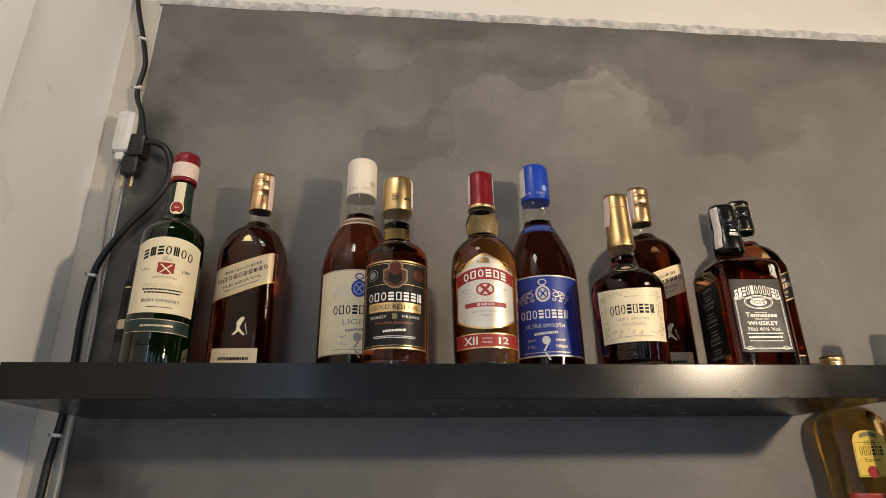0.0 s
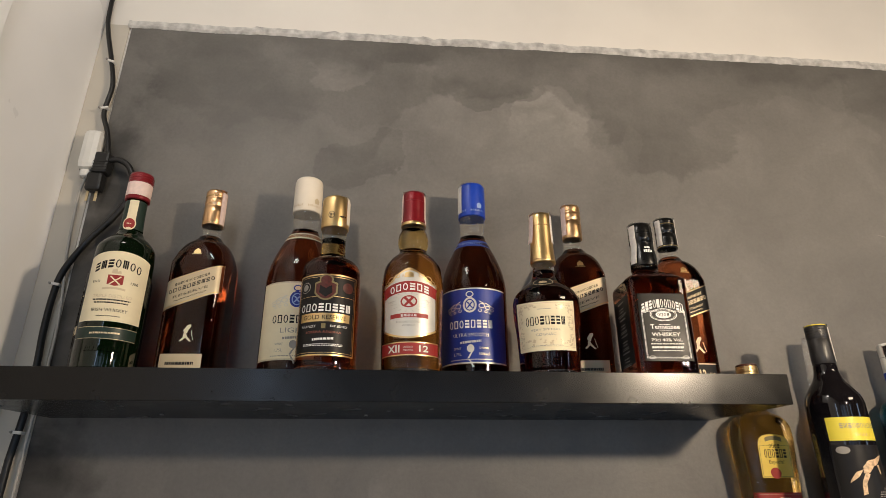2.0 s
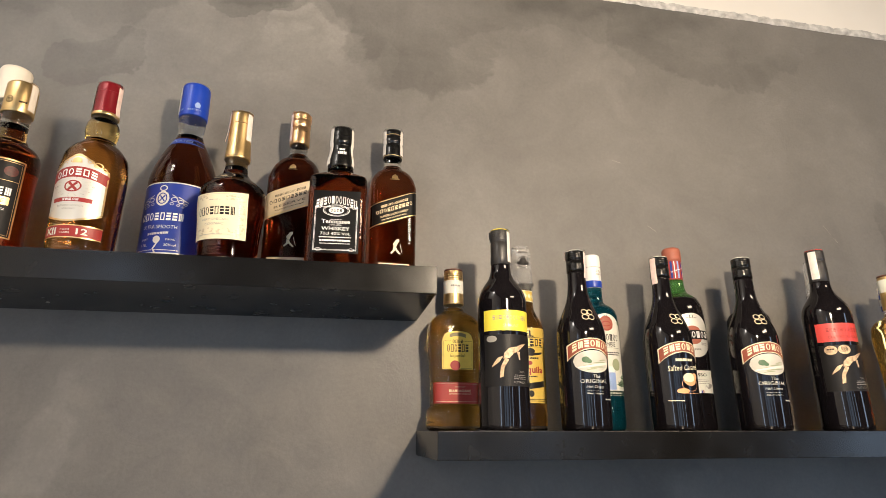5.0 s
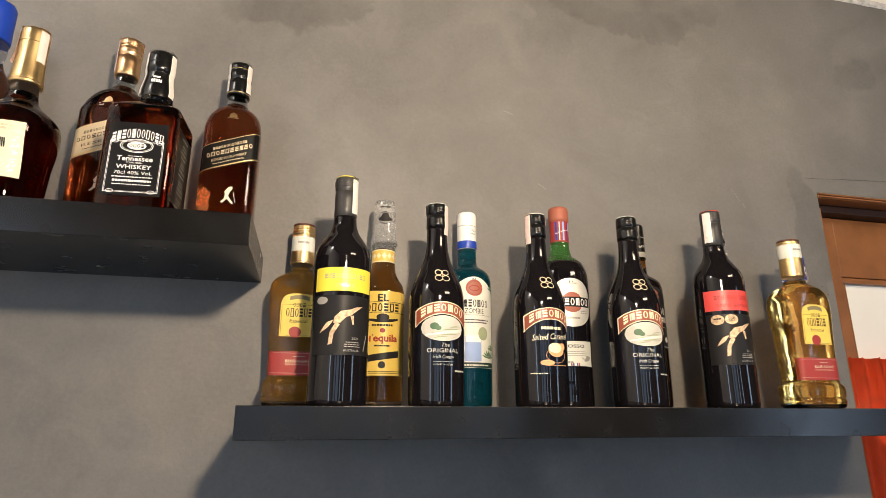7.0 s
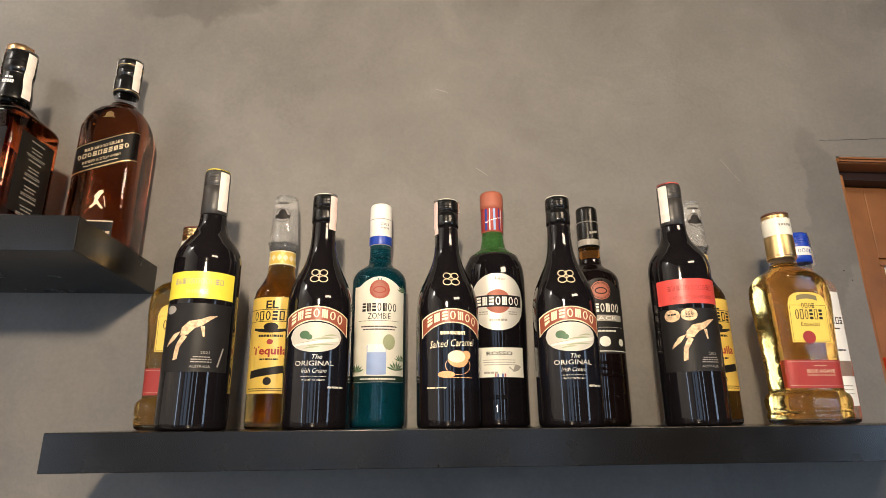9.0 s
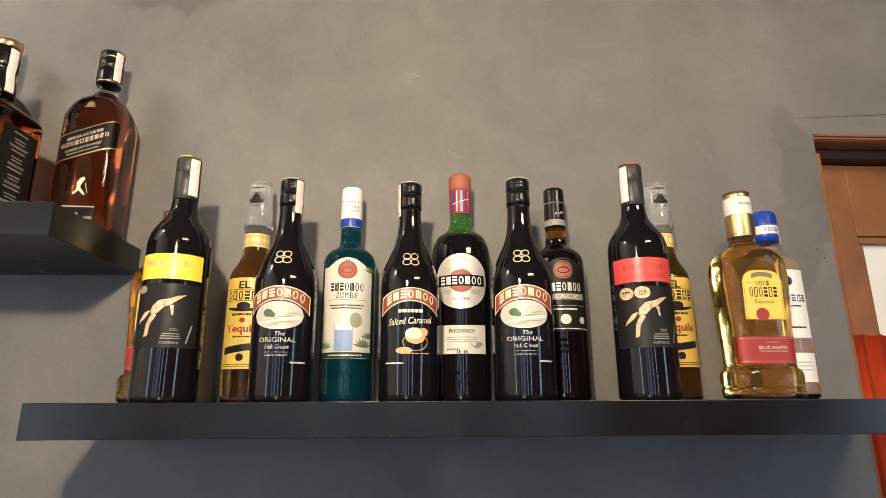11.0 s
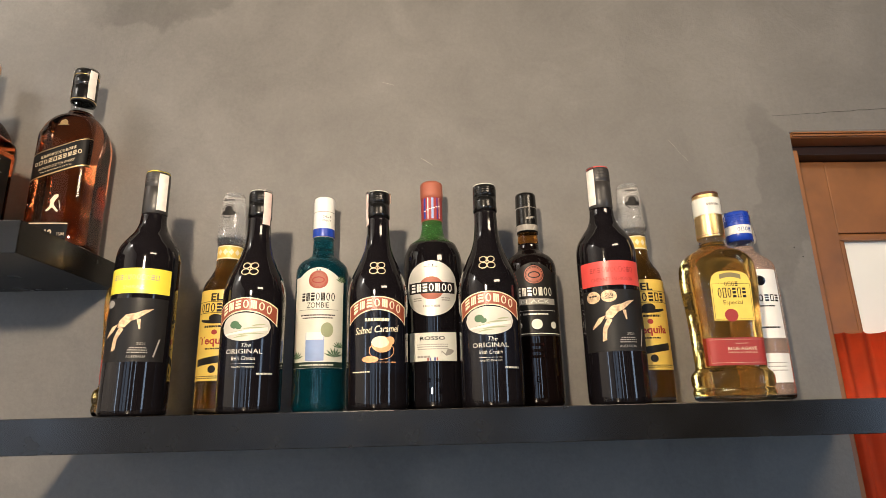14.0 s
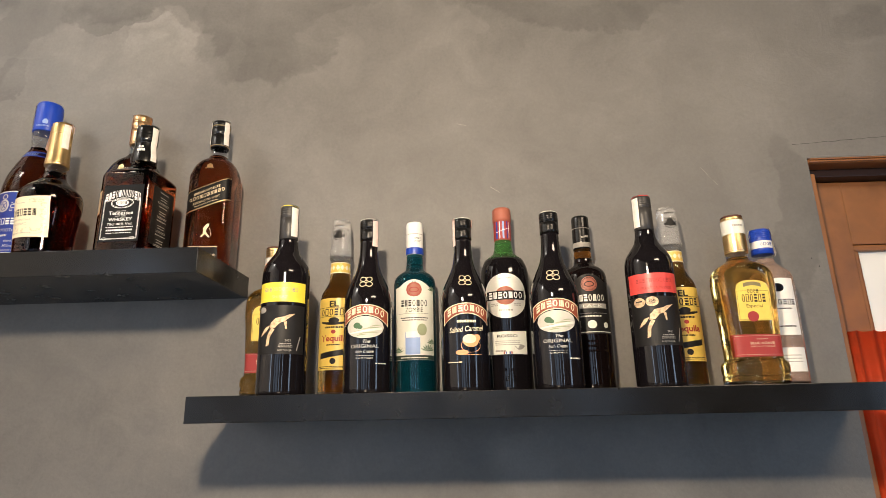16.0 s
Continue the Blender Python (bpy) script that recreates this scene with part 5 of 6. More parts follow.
def tequila_round():
    b = Bottle("tequila_bottle", "slim amber tequila bottle with a mustard label and milky cap", [(0, 0.0295), (0.002, 0.0322), (0.01, 0.033), (0.166, 0.033), (0.178, 0.0305), (0.190, 0.0232), (0.200, 0.0188), (0.212, 0.0175), (0.232, 0.0170)], TEQUILA_DARK)
    b.neck([(0.232, 0.0170), (0.236, 0.0190), (0.240, 0.0192), (0.247, 0.0165)], CLEAR)
    cap = b.cap([(0.2455, 0.0165), (0.2457, 0.0205), (0.249, 0.0206), (0.252, 0.0190), (0.275, 0.0178), (0.300, 0.0158), (0.304, 0.0145)], MILKY, "milky translucent plastic cup cap")
    Ink(b, 1).oval(0, 0.277, 0.0105, 0.0035).oval(0, 0.2800, 0.0060, 0.0058).hoop(0, 0.2785, 0.0108, 0.0088, 0.0008).lines(0, 0.2925, 0.020, 0.0022, 1, 0.003, 7).done("print", CHARCOAL, cap)
    band = label_on(b, -0.030, 0.030, 0.2105, 0.230, TEQ_YELLOW, "neck_label")
    diam = Ink(b, 1)
    for i in range(-3, 4):
        diam.shape(i * 0.0082, 0.2203, 0.0036, ((-1, 0), (0, 1.3), (1, 0), (0, -1.3)))
    diam.patch(-0.03, 0.03, 0.2285, 0.230).patch(-0.03, 0.03, 0.2105, 0.212).done("diamonds", CREAM_LABEL, band)
    lab = label_on(b, -0.040, 0.040, 0.041, 0.168, TEQ_YELLOW)
    Ink(b, 1).text("EL", 0, 0.1575, 0.0110, 0.016, bold=0.03).mark(0, 0.1425, 0.052, 0.0125, 6, stroke=0.85).patch(-0.024, 0.024, lambda s: 0.1195 + 0.004 * abs(s) ** 2, lambda s: 0.1245 + 0.002 * s * s).oval(0, 0.1275, 0.0095, 0.0055).lines(0, 0.114, 0.04, 0.003, 1, 0.003, 3).lines(0, 0.0835, 0.03, 0.0022, 1, 0.003, 8).patch(-0.026, 0.026, lambda s: 0.064 + 0.004 * s, lambda s: 0.074 + 0.004 * s).oval(0, 0.0565, 0.0052, 0.0052).lines(0, 0.0465, 0.06, 0.0012, 2, 0.0026, 2).done("lettering", CHARCOAL, lab)
    Ink(b, 1).text("Tequila", 0, 0.0945, 0.0145, 0.046, bold=0.03).oval(0, 0.1075, 0.004, 0.0035).done("red_lettering", RED_LABEL, lab)
    Ink(b, 1).patch(-0.04, 0.04, 0.1345, 0.1353).patch(-0.04, 0.04, 0.1505, 0.1513).done("rules", CHARCOAL, lab)
    return b


def shouldered(kind):
    white = kind == "white"
    liquid = TEAL if white else RUM_GLASS
    b = Bottle("rum_bottle", "teal cocktail liquor bottle with a pale label and white cap" if white else "dark rum bottle with a black label and black cap", [(0, 0.033), (0.003, 0.0355), (0.01, 0.0367), (0.192, 0.0367), (0.2, 0.0352), (0.2075, 0.030), (0.2135, 0.021), (0.2185, 0.0158), (0.226, 0.0148)], liquid)
    b.neck([(0.226, 0.0148), (0.2445, 0.0142)], TEAL if white else AMBER)
    if white:
        cap = b.cap([(0.241, 0.0142), (0.2412, 0.0155), (0.2895, 0.0152), (0.2945, 0.0145), (0.296, 0.0130)], WHITE_CAP, "white metal cap with a blue ring")
        b.ring(0.2415, 0.2525, 0.0158, BLUE_CAP, "blue_ring", cap, 0.0001)
        b.ring(0.2745, 0.2757, 0.0156, GREY_INK, "cap_seam", cap)
        Ink(b, 1).text("CHILL &", 0.006, 0.268, 0.0032, 0.012).text("ENJOY", 0.006, 0.2625, 0.0032, 0.012).done("lettering", CHARCOAL, cap)
    else:
        cap = b.cap([(0.241, 0.0142), (0.2412, 0.0153), (0.2895, 0.0150), (0.2945, 0.0145), (0.296, 0.0130)], BLACK_CAP, "black metal cap with a grey band")
        b.ring(0.2435, 0.2515, 0.0156, GREY_INK, "grey_band", cap, 0.0001)
        b.ring(0.2745, 0.2757, 0.0154, GREY_INK, "cap_seam", cap)
        Ink(b, 1).lines(0.004, 0.259, 0.016, 0.003, 1, 0.003, 3, 0.15).done("brand_bar", GREY_INK, cap)
    hi = lambda s: 0.183 + 0.0125 * max(0, math.cos(min(abs(s) * 2.1, 1.57)))
    if white:
        lab = label_on(b, -0.0385, 0.0385, 0.054, hi, PALE_LABEL)
        Ink(b, 1).patch(-0.0385, 0.0385, 0.0545, 0.063).done("green_band", FOREST, lab)
        Ink(b, 2).lines(0, 0.0575, 0.06, 0.0020, 1, 0.003, 3).done("band_lettering", PALE_LABEL, lab)
    else:
        lab = label_on(b, -0.0385, 0.0385, 0.094, hi, CHARCOAL)
    Ink(b, 1).oval(0, 0.1775, 0.0135, 0.0135).done("medallion", BRICK, lab)
    Ink(b, 2).hoop(0, 0.1775, 0.0122, 0.0122, 0.0008).hoop(0, 0.1775, 0.0085, 0.0050, 0.0016).hoop(0, 0.1775, 0.0105, 0.0105, 0.0004).done("medallion_print", MAROON if white else CHARCOAL, lab)
    if white:
        Ink(b, 1).mark(0, 0.152, 0.048, 0.0115, 7, stroke=0.8).text("ZOMBIE", 0, 0.1405, 0.0075, 0.030).patch(-0.029, 0.029, 0.1345, 0.1349).lines(0, 0.1268, 0.054, 0.0016, 2, 0.0036, 5).done("lettering", CHARCOAL, lab)
        Ink(b, 1).patch(-0.015, 0.010, lambda s: 0.064 + 0.001 * s * s, 0.1045).done("glass_picture", PALE_BLUE, lab)
        Ink(b, 2).patch(-0.014, 0.009, 0.096, 0.1055).done("glass_foam", WHITE_INK, lab)
        Ink(b, 2).oval(0.0135, 0.1085, 0.0085, 0.0095).done("lime_picture", SAGE, lab)
        fronds = Ink(b, 3)
        for cu, cz, s in ((0.024, 0.070, 0.015), (-0.030, 0.068, 0.013), (0.031, 0.084, 0.011), (0.034, 0.176, 0.011)):
            for i in range(7):
                a = 0.35 + 0.40 * i
                fronds.shape(cu, cz, s, ((0, 0), (0.6 * math.cos(a) - 0.09 * math.sin(a), 0.6 * math.sin(a) + 0.09 * math.cos(a)), (math.cos(a), math.sin(a)), (0.6 * math.cos(a) + 0.09 * math.sin(a), 0.6 * math.sin(a) - 0.09 * math.cos(a))))
        fronds.done("leaf_picture", LEAF, lab)
        Ink(b, 0, tilt=0.0016).mark(0, 0.033, 0.024, 0.007, 4).done("embossing", TEAL, b.thing)
    else:
        Ink(b, 1).mark(0, 0.152, 0.052, 0.0120, 7, stroke=0.8).patch(-0.0385, 0.0385, 0.0965, 0.0975).patch(-0.030, 0.030, 0.1265, 0.1269).lines(0, 0.121, 0.045, 0.0022, 1, 0.003, 4).oval(0, 0.109, 0.0075, 0.0065).oval(-0.025, 0.108, 0.005, 0.0045).oval(0.025, 0.108, 0.005, 0.0045).done("lettering", PALE_LABEL, lab)
        Ink(b, 1).patch(-0.030, 0.030, 0.1345, 0.1425).done("grey_plate", GREY_INK, lab)
        Ink(b, 2).text("BLACK", 0, 0.1385, 0.0048, 0.040).done("plate_lettering", PALE_LABEL, lab)
        Ink(b, 0, tilt=0.0014).lines(0, 0.079, 0.05, 0.004, 3, 0.009, 4).mark(0, 0.033, 0.024, 0.007, 4).done("embossing", RUM_GLASS, b.thing)
    return b


def vermouth():
    b = Bottle("vermouth_bottle", "dark green vermouth bottle with round silver label and red cap", [(0, 0.037), (0.003, 0.040), (0.012, 0.0405), (0.08, 0.0405), (0.14, 0.0418), (0.2, 0.0420), (0.214, 0.0405), (0.2255, 0.034)], BLACK_GLASS)
    b.neck([(0.2255, 0.034), (0.2335, 0.0245), (0.239, 0.0188), (0.25, 0.0158), (0.266, 0.0145)], GREEN_NECK)
    cap = b.cap([(0.263, 0.0145), (0.2632, 0.0153), (0.2955, 0.0152), (0.296, 0.0165), (0.315, 0.0165), (0.3175, 0.0155), (0.319, 0.0135)], BRICK, "brick red screw cap")
    sleeve = label_on(b, -0.046, 0.046, 0.2645, 0.2955, MAROON, "neck_sleeve")
    for du, m, w in ((-0.010, BLUE, 0.0035), (-0.0045, WHITE_INK, 0.0013), (0.002, PALE_BLUE, 0.0032), (0.009, BLUE, 0.0016), (0.0125, WHITE_INK, 0.0008)):
        Ink(b, 1).patch(du - w / 2, du + w / 2, 0.2655, 0.2945).done("stripe", m, sleeve)
    Ink(b, 2).lines(0.001, 0.2795, 0.026, 0.0012, 1, 0.004, 6, 0.3).done("brand_bar", WHITE_INK, sleeve)
    lab = label_on(b, -0.0005, 0.0005, 0.1655, 0.1665, SILVER, "round_label")
    Ink(b, 0).oval(0, 0.166, 0.0395, 0.0395).done("disc", SILVER, lab)
    Ink(b, 1).oval(0, 0.166, 0.0175, 0.0165).done("red_disc", BRICK, lab)
    Ink(b, 2).patch(-0.034, 0.034, 0.1585, 0.1745).done("black_bar", BLACK_INK, lab)
    Ink(b, 3).mark(0, 0.1665, 0.060, 0.0115, 7, stroke=0.8).done("brand_bar", WHITE_INK, lab)
    Ink(b, 1).lines(0, 0.139, 0.03, 0.003, 1, 0.003, 4).lines(-0.02, 0.151, 0.014, 0.0016, 2, 0.003, 5).lines(0.02, 0.151, 0.014, 0.0016, 2, 0.003, 6).lines(0, 0.196, 0.02, 0.0016, 1, 0.003, 2).done("lettering", GREY_INK, lab)
    low = label_on(b, -0.0355, 0.0355, 0.0605, lambda s: 0.103 + 0.001 * s * s, PALE_LABEL, "lower_label")
    Ink(b, 1).text("ROSSO", 0, 0.0945, 0.0058, 0.034, bold=0.02).done("lettering", BLACK_INK, low)
    Ink(b, 1).lines(0, 0.0845, 0.055, 0.0012, 3, 0.0034, 4).lines(-0.012, 0.0655, 0.02, 0.003, 1, 0.004, 5).shape(0.02, 0.071, 0.01, ((-1, -0.5), (-0.8, 0.3), (-0.2, -0.3), (0.2, 0.6), (0.5, -0.1), (1, 0.4), (0.9, 0.6), (0.4, 0.1), (0.1, 0.8), (-0.3, 0.0), (-0.8, 0.5))).done("small_print", GREY_INK, low)
    for du, m in ((-0.006, MAROON), (-0.003, BLUE), (0.0, WHITE_INK), (0.003, BLUE), (0.006, MAROON)):
        Ink(b, 2).patch(du - 0.001, du + 0.001, 0.0608, 0.0655).done("stripe", m, low)
    Ink(b, 0, tilt=0.0014).mark(0, 0.036, 0.036, 0.005, 7).mark(0, 0.022, 0.026, 0.008, 4).done("embossing", BLACK_GLASS, b.thing)
    return b


def gold_tequila(band=0.2425):
    b = Bottle("tequila_bottle", "broad clear tequila bottle with golden liquid and a yellow arched label", [(0, 0.038), (0.003, 0.0420), (0.011, 0.0436), (0.016, 0.0420), (0.020, 0.0436), (0.028, 0.0440), (0.034, 0.0425), (0.040, 0.0378), (0.06, 0.0380), (0.12, 0.0402), (0.165, 0.0428), (0.179, 0.0415), (0.192, 0.0335), (0.199, 0.0225), (0.204, 0.0168), (0.207, 0.0160)], TEQUILA, depth=0.68, power=4.5, blend=(0.178, 0.203))
    b.neck([(0.207, 0.0160), (0.2185, 0.0152)], CLEAR)
    cap = b.cap([(0.2165, 0.0152), (0.2168, 0.0172), (0.221, 0.0172), (0.262, 0.0162), (0.2665, 0.0160), (0.2685, 0.0145)], GOLD, "gold metal cap with a brown rim")
    b.ring(0.2188, 0.2205, 0.0175, COPPER, "cap_line", cap)
    b.ring(band, band + 0.0195, 0.0171, PALE_LABEL, "paper_band", cap, 0.0001)
    for i in range(3):
        b.ring(0.2545 + 0.0035 * i, 0.2565 + 0.0035 * i, 0.0169 - 0.0001 * i, GOLD, "ridge", cap)
    b.ring(0.2658, 0.2692, 0.0163, BROWN_CAP, "cap_rim", cap, 0.0012)
    Ink(b, 3).lines(0, band + 0.01, 0.02, 0.0026, 1, 0.004, 4).done("print", GREY_INK, cap)
    lab = label_on(b, -0.0255, 0.0255, 0.102, lambda s: 0.1535 + 0.0165 * math.sqrt(max(0, 1 - abs(s) ** 3)), AGED_YELLOW)
    Ink(b, 1).patch(-0.0135, 0.0135, lambda s: 0.161 - 0.003 * s * s, lambda s: 0.1675 - 0.003 * s * s).done("arch_print", OLIVE, lab)
    Ink(b, 2).oval(-0.004, 0.109, 0.0085, 0.0085).done("seal", MAROON, lab)
    Ink(b, 1).mark(0, 0.1515, 0.018, 0.0062, 4).mark(0, 0.1395, 0.037, 0.0135, 6, stroke=0.8).text("Especial", 0, 0.1255, 0.0072, 0.024).border(-0.0240, 0.0240, 0.1035, 0.152, 0.0004).done("lettering", CHARCOAL, lab)
    low = label_on(b, -0.0385, 0.0385, 0.0425, 0.0825, MAROON, "lower_label")
    Ink(b, 1).text("BLUE AGAVE", 0.004, 0.0665, 0.0048, 0.036, bold=0.015).text("REPOSADO TEQUILA", 0.004, 0.0605, 0.0026, 0.036).lines(0.004, 0.0735, 0.02, 0.001, 1, 0.003, 4).patch(-0.034, 0.036, 0.0795, 0.0799).patch(-0.034, 0.036, 0.046, 0.0464).done("lettering", GOLD_LABEL, low)
    return b


def pale_rum():
    b = Bottle("rum_bottle", "clear bottle of pale pink spirit with white labels and blue cap", [(0, 0.031), (0.003, 0.0365), (0.01, 0.0378), (0.172, 0.0390), (0.186, 0.0365), (0.199, 0.0250), (0.2085, 0.0165), (0.214, 0.0152)], ROSE)
    b.neck([(0.214, 0.0152), (0.224, 0.0148)], CLEAR)
    cap = b.cap([(0.2225, 0.0148), (0.2228, 0.0172), (0.264, 0.0168), (0.267, 0.0155)], BLUE_CAP, "blue screw cap with a white band")
    b.ring(0.2325, 0.2455, 0.0174, WHITE_CAP, "white_band", cap, 0.0001)
    for i in range(4):
        b.ring(0.250 + 0.0035 * i, 0.2515 + 0.0035 * i, 0.0174, BLUE_CAP, "ridge", cap)
    Ink(b, 2).mark(0, 0.239, 0.02, 0.0055, 4).done("brand_bar", BLUE, cap)
    lab = label_on(b, -0.034, 0.024, 0.080, 0.174, WHITE_INK)
    Ink(b, 1).mark(-0.002, 0.134, 0.046, 0.0095, 6, stroke=0.7).lines(0.0, 0.122, 0.03, 0.002, 1, 0.003, 4).lines(0.0, 0.093, 0.034, 0.0022, 1, 0.003, 5).oval(-0.005, 0.158, 0.009, 0.007).done("lettering", DARK_NAVY, lab)
    low = label_on(b, -0.034, 0.026, 0.022, 0.060, WHITE_INK, "lower_label")
    Ink(b, 1).lines(0.0, 0.047, 0.034, 0.0014, 3, 0.005, 5).done("lettering", GREY_INK, low)
    return b


# --- the bottles on the shelves ---
# drawn height, true height
WINE = ((0.064, 0.060), (0.1495, 0.134), (0.153, 0.1395), (0.1855, 0.170), (0.196, 0.186), (0.221, 0.213), (0.252, 0.247), (0.3108, 0.305))
LIQUEUR = ((0.0462, 0.043), (0.0755, 0.070), (0.089, 0.082), (0.1235, 0.117), (0.148, 0.134), (0.1832, 0.1715), (0.22, 0.212), (0.25, 0.245), (0.2872, 0.281))
CUP_TEQUILA = ((0.041, 0.042), (0.168, 0.163), (0.2105, 0.2105), (0.230, 0.230), (0.2455, 0.241), (0.304, 0.311))
RUM = ((0.054, 0.055), (0.094, 0.090), (0.152, 0.1505), (0.1775, 0.173), (0.1955, 0.191), (0.2415, 0.242), (0.296, 0.3025))
VERMOUTH = ((0.0605, 0.060), (0.104, 0.098), (0.1265, 0.119), (0.2055, 0.195), (0.2255, 0.226), (0.2645, 0.263), (0.319, 0.323))
FLAT_TEQUILA = ((0.0425, 0.041), (0.0825, 0.0735), (0.102, 0.094), (0.170, 0.155), (0.179, 0.169), (0.207, 0.196), (0.2165, 0.203), (0.2692, 0.265))
IRISH = ((0.038, 0.042), (0.0625, 0.0575), (0.066, 0.065), (0.1795, 0.162), (0.186, 0.174), (0.216, 0.204), (0.262, 0.253), (0.303, 0.296))
BLEND = ((0.0065, 0.0065), (0.0265, 0.041), (0.0615, 0.066), (0.116, 0.116), (0.165, 0.161), (0.2055, 0.195), (0.2565, 0.252), (0.312, 0.314))
BRANDY = ((0.027, 0.027), (0.1465, 0.141), (0.2225, 0.224), (0.279, 0.270), (0.3415, 0.332))
BLUE_BRANDY = ((0.027, 0.028), (0.1465, 0.142), (0.2225, 0.225), (0.279, 0.277), (0.3415, 0.339))
DARK_BRANDY = ((0.017, 0.022), (0.1475, 0.133), (0.158, 0.150), (0.184, 0.172), (0.2295, 0.214), (0.281, 0.265))
SCOTCH = ((0.020, 0.024), (0.0465, 0.042), (0.055, 0.048), (0.166, 0.142), (0.175, 0.156), (0.2055, 0.184), (0.2405, 0.223), (0.2955, 0.279))
COGNAC_SIZE = ((0.026, 0.033), (0.113, 0.100), (0.118, 0.108), (0.1455, 0.133), (0.1795, 0.170), (0.262, 0.250))
BOURBON = ((0.0225, 0.020), (0.1265, 0.115), (0.150, 0.137), (0.1885, 0.167), (0.247, 0.237))
BLACK_BLEND = ((0.0065, 0.0065), (0.0245, 0.036), (0.06, 0.066), (0.1265, 0.128), (0.185, 0.187), (0.231, 0.235), (0.281, 0.290))

stretch(stand(irish_whiskey(), -0.286, 0.729, SHELF_1, 16), IRISH)
stand(plain_black_bottle(), -0.331, 0.825, SHELF_1, 0)
g1 = stand(gold_blend(), -0.201, 0.812, SHELF_1, -4)
tax_strip(g1, 70, 0.258, 0.308, 0.012, PINK_PAPER)
stretch(g1, BLEND)
stretch(stand(tall_brandy("light"), -0.050, 0.793, SHELF_1, 6), BRANDY)
g = stand(gold_brandy(), 0.004, 0.723, SHELF_1, -2)
tax_strip(g, 75, 0.236, 0.279, 0.012, CREAM_CAP)
stretch(g, DARK_BRANDY)
c = stand(scotch_shield(), 0.120, 0.725, SHELF_1, -8)
tax_strip(c, -70, 0.244, 0.293, 0.010, PINK_PAPER)
tax_strip(c, 85, 0.240, 0.290, 0.010, PINK_PAPER)
stretch(c, SCOTCH)
f = stand(tall_brandy("blue"), 0.220, 0.806, SHELF_1, -15)
tax_strip(f, -55, 0.286, 0.336, 0.014, PAPER)
stretch(f, BLUE_BRANDY)
h = stand(cognac(), 0.314, 0.725, SHELF_1, -19)
tax_strip(h, -55, 0.212, 0.258, 0.013, PINK_PAPER, 0.003)
tax_strip(h, 80, 0.212, 0.258, 0.012, PAPER)
stretch(h, COGNAC_SIZE)
g2 = stand(gold_blend("square dark whisky bottle with champagne label, behind the cognac bottle"), 0.395, 0.823, SHELF_1, -6)
tax_strip(g2, -60, 0.262, 0.308, 0.012, PINK_PAPER)
stretch(g2, BLEND)
j = stand(square_bourbon(), 0.469, 0.723, SHELF_1, -3)
tax_strip(j, -62, 0.192, 0.244, 0.012, PAPER, 0.002)
tax_strip(j, 75, 0.192, 0.244, 0.012, PAPER)
stretch(j, BOURBON)
k12 = stand(black_blend(), 0.557, 0.813, SHELF_1, 3)
tax_strip(k12, 60, 0.236, 0.278, 0.012, PAPER)
tax_strip(k12, -70, 0.236, 0.278, 0.012, PAPER)
stretch(k12, BLACK_BLEND)

stretch(stand(gold_tequila(0.232), 0.669, 0.833, SHELF_2, 2), FLAT_TEQUILA)
y = stand(shiraz("yellow"), 0.724, 0.729, SHELF_2, 4)
tax_strip(y, 48, 0.256, 0.306, 0.013, PAPER)
stretch(y, WINE)
stretch(stand(tequila_round(), 0.790, 0.828, SHELF_2, -4), CUP_TEQUILA)
b1 = stand(cream_liqueur("original"), 0.855, 0.742, SHELF_2, 2)
tax_strip(b1, 50, 0.240, 0.284, 0.012, PINK_PAPER)
stretch(b1, LIQUEUR)
stretch(stand(shouldered("white"), 0.923, 0.829, SHELF_2, 2), RUM)
b2 = stand(cream_liqueur("caramel"), 1.009, 0.751, SHELF_2, 4)
tax_strip(b2, -75, 0.240, 0.284, 0.012, PINK_PAPER)
stretch(b2, LIQUEUR)
stretch(stand(vermouth(), 1.081, 0.824, SHELF_2, -4), VERMOUTH)
stretch(stand(cream_liqueur("original"), 1.150, 0.731, SHELF_2, -7), LIQUEUR)
stretch(stand(shouldered("dark"), 1.220, 0.823, SHELF_2, -2), RUM)
y2 = stand(shiraz("red"), 1.304, 0.736, SHELF_2, -9)
tax_strip(y2, -50, 0.256, 0.306, 0.013, PAPER)
stretch(y2, WINE)
stretch(stand(tequila_round(), 1.371, 0.815, SHELF_2, -2), CUP_TEQUILA)
stretch(stand(gold_tequila(), 1.443, 0.732, SHELF_2, 2), FLAT_TEQUILA)
z1 = stand(pale_rum(), 1.523, 0.808, SHELF_2, 0)
tax_strip(z1, 75, 0.220, 0.262, 0.012, PAPER, 0.004)
stretch(z1, ((0.2225, 0.219), (0.267, 0.263)))

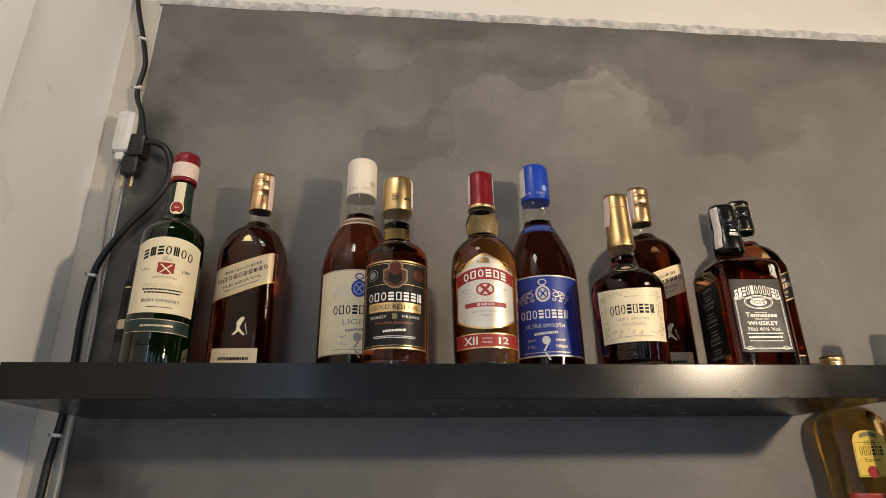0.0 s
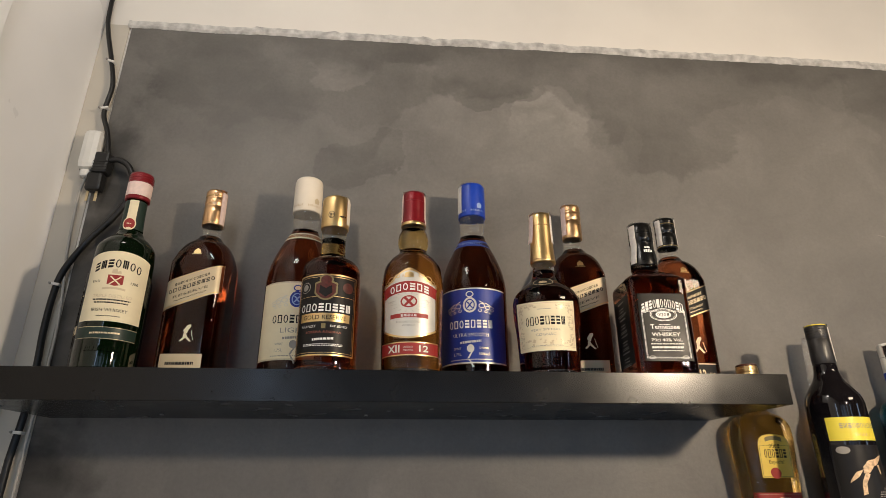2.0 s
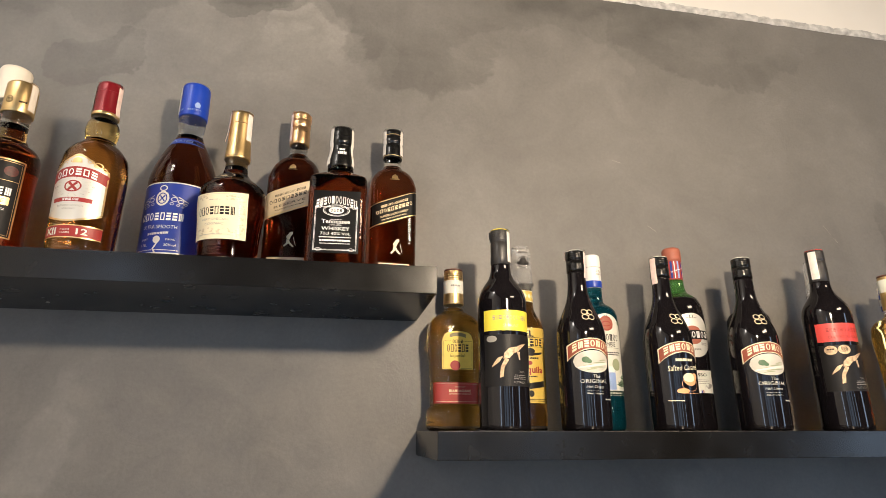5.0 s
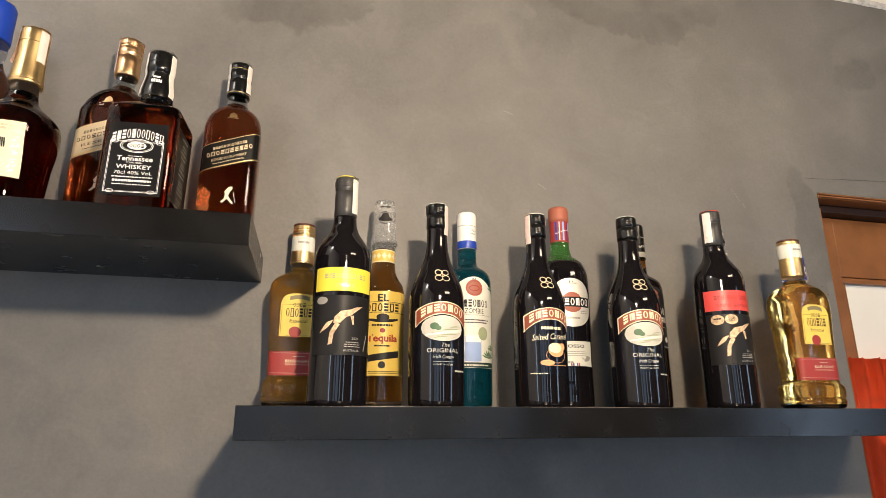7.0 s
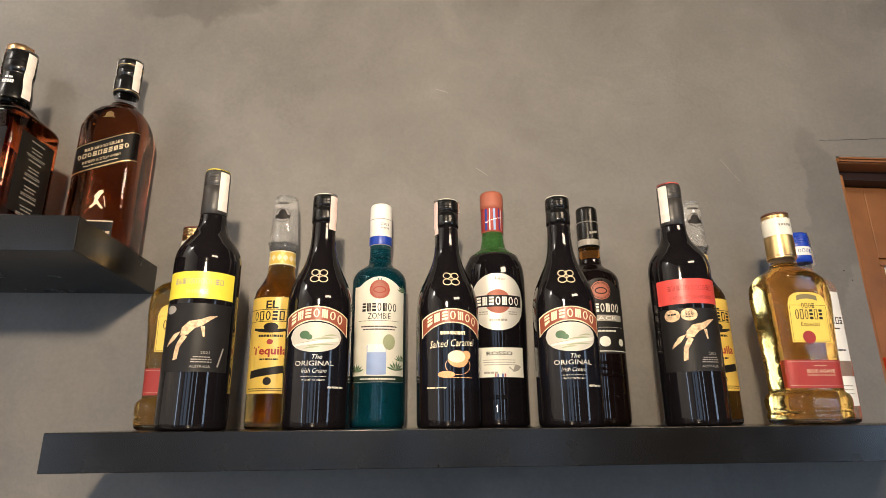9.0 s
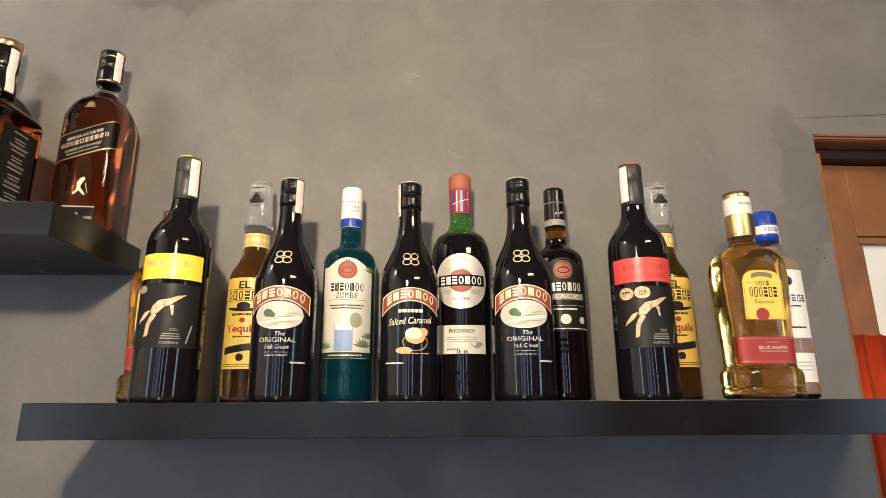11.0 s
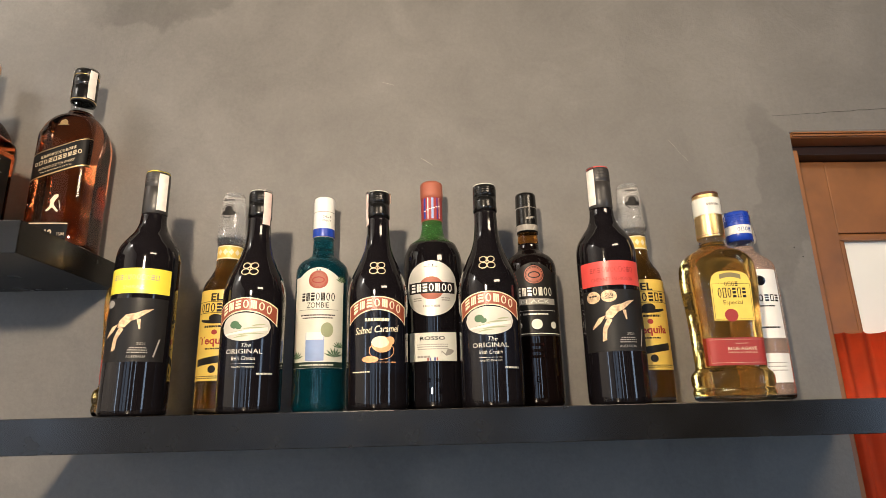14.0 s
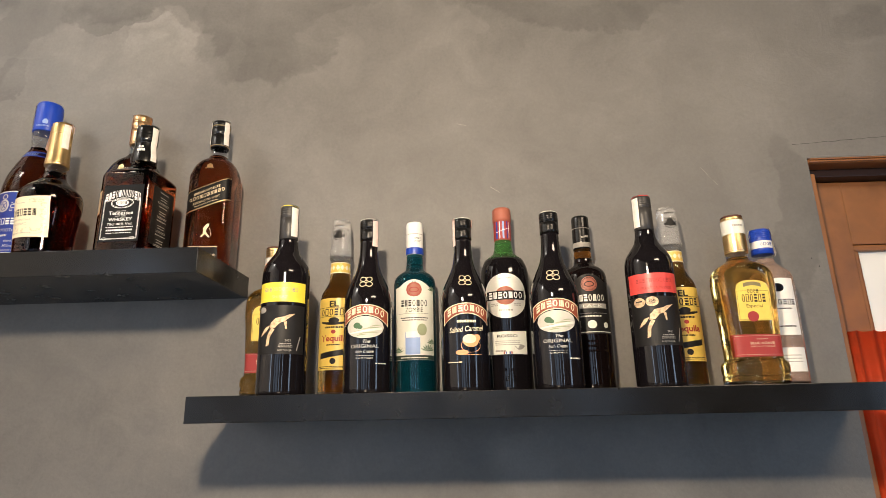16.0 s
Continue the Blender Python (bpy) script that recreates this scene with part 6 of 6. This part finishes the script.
# ---- cables by the corner ----
cable = tagged(new("black_power_cable"), "thick black power cable hanging along the cream wall strip", "cable")
part("upper_cable", tube([(-0.474, 0.856, 2.94), (-0.476, 0.858, 2.70), (-0.474, 0.858, 2.585), (-0.468, 0.858, 2.540), (-0.448, 0.858, 2.470), (-0.434, 0.857, 2.411), (-0.437, 0.857, 2.352), (-0.420, 0.852, 2.308), (-0.408, 0.848, 2.262)], 0.0042), RUBBER, cable)
part("lower_cable", tube([(-0.402, 0.846, 2.248), (-0.386, 0.846, 2.250), (-0.368, 0.847, 2.238), (-0.358, 0.849, 2.212), (-0.360, 0.851, 2.180), (-0.379, 0.854, 2.144), (-0.410, 0.856, 2.104), (-0.437, 0.857, 2.053), (-0.445, 0.858, 2.013), (-0.446, 0.858, 1.954), (-0.443, 0.858, 1.899), (-0.443, 0.858, 1.826), (-0.447, 0.858, 1.779), (-0.449, 0.858, 1.72), (-0.450, 0.858, 1.4)], 0.0052), RUBBER, cable)
bm = bmesh.new()
box(bm, -0.424, -0.400, 0.838, 0.860, 2.222, 2.262, 0.004)
connector = part("connector", bm, RUBBER, cable)
for i in range(4):
    bm = bmesh.new()
    box(bm, -0.4235 - 0.0004, -0.4005 + 0.0004, 0.8375, 0.8605, 2.2265 + 0.005 * i, 2.2285 + 0.005 * i, 0.0006)
    part("grip_rib", bm, RUBBER, connector)
bm = bmesh.new()
box(bm, -0.440, -0.422, 0.842, 0.860, 2.236, 2.262, 0.003)
part("side_socket", bm, RUBBER, cable)
bm = bmesh.new()
box(bm, -0.431, -0.405, 0.840, 0.860, 2.190, 2.223, 0.005)
part("dangling_plug", bm, RUBBER, cable)
for x in (-0.427, -0.413):
    bm = bmesh.new()
    box(bm, x - 0.0022, x + 0.0022, 0.849, 0.8505, 2.172, 2.191, 0.0004)
    part("prong", bm, BRASS, cable)

socket = tagged(new("extension_socket"), "white plastic extension socket hanging beside the black plug", "socket")
bm = bmesh.new()
box(bm, -0.452, -0.422, 0.838, 0.862, 2.230, 2.306, 0.010)
part("shell", bm, WHITE_PVC, socket)
bm = bmesh.new()
box(bm, -0.446, -0.430, 0.843, 0.858, 2.216, 2.2305, 0.005)
part("strain_relief", bm, WHITE_PVC, socket)
wire = tagged(new("thin_grey_cable"), "thin grey cable running down beside the black one", "cable")
part("wire", tube([(-0.438, 0.852, 2.216), (-0.445, 0.858, 2.181), (-0.443, 0.861, 2.094), (-0.437, 0.861, 2.04), (-0.430, 0.861, 1.979), (-0.428, 0.861, 1.906), (-0.432, 0.861, 1.80), (-0.433, 0.861, 1.4)], 0.0023), GREY_PVC, wire)
part("wire_loop", tube([(-0.436, 0.852, 2.222), (-0.452, 0.854, 2.235), (-0.456, 0.856, 2.262), (-0.450, 0.858, 2.290)], 0.0012), RUBBER, wire)


def cable_clip(x, y, z, tilt):
    ob = tagged(new("cable_clip"), "small white plastic clip nailed over the black cable", "clip", "cable clips")
    bm = bmesh.new()
    box(bm, -0.0075, 0.0075, -0.0055, 0.006, -0.0022, 0.0022, 0.0014)
    part("saddle", bm, WHITE_PVC, ob)
    bm = bmesh.new()
    bmesh.ops.create_cone(bm, cap_ends=True, segments=10, radius1=0.0022, radius2=0.0016, depth=0.003, matrix=pose(-0.0068, -0.0065, 0, 90, 0, 0))
    part("nail", bm, GREY_INK, ob)
    ob.matrix_basis = pose(x, y, z, 0, tilt, 0)
    return ob


for cx, cz, tilt in ((-0.446, 2.464, 20), (-0.437, 2.360, -12), (-0.444, 2.026, 8), (-0.444, 1.80, 5)):
    cable_clip(cx, 0.8565, cz, tilt)
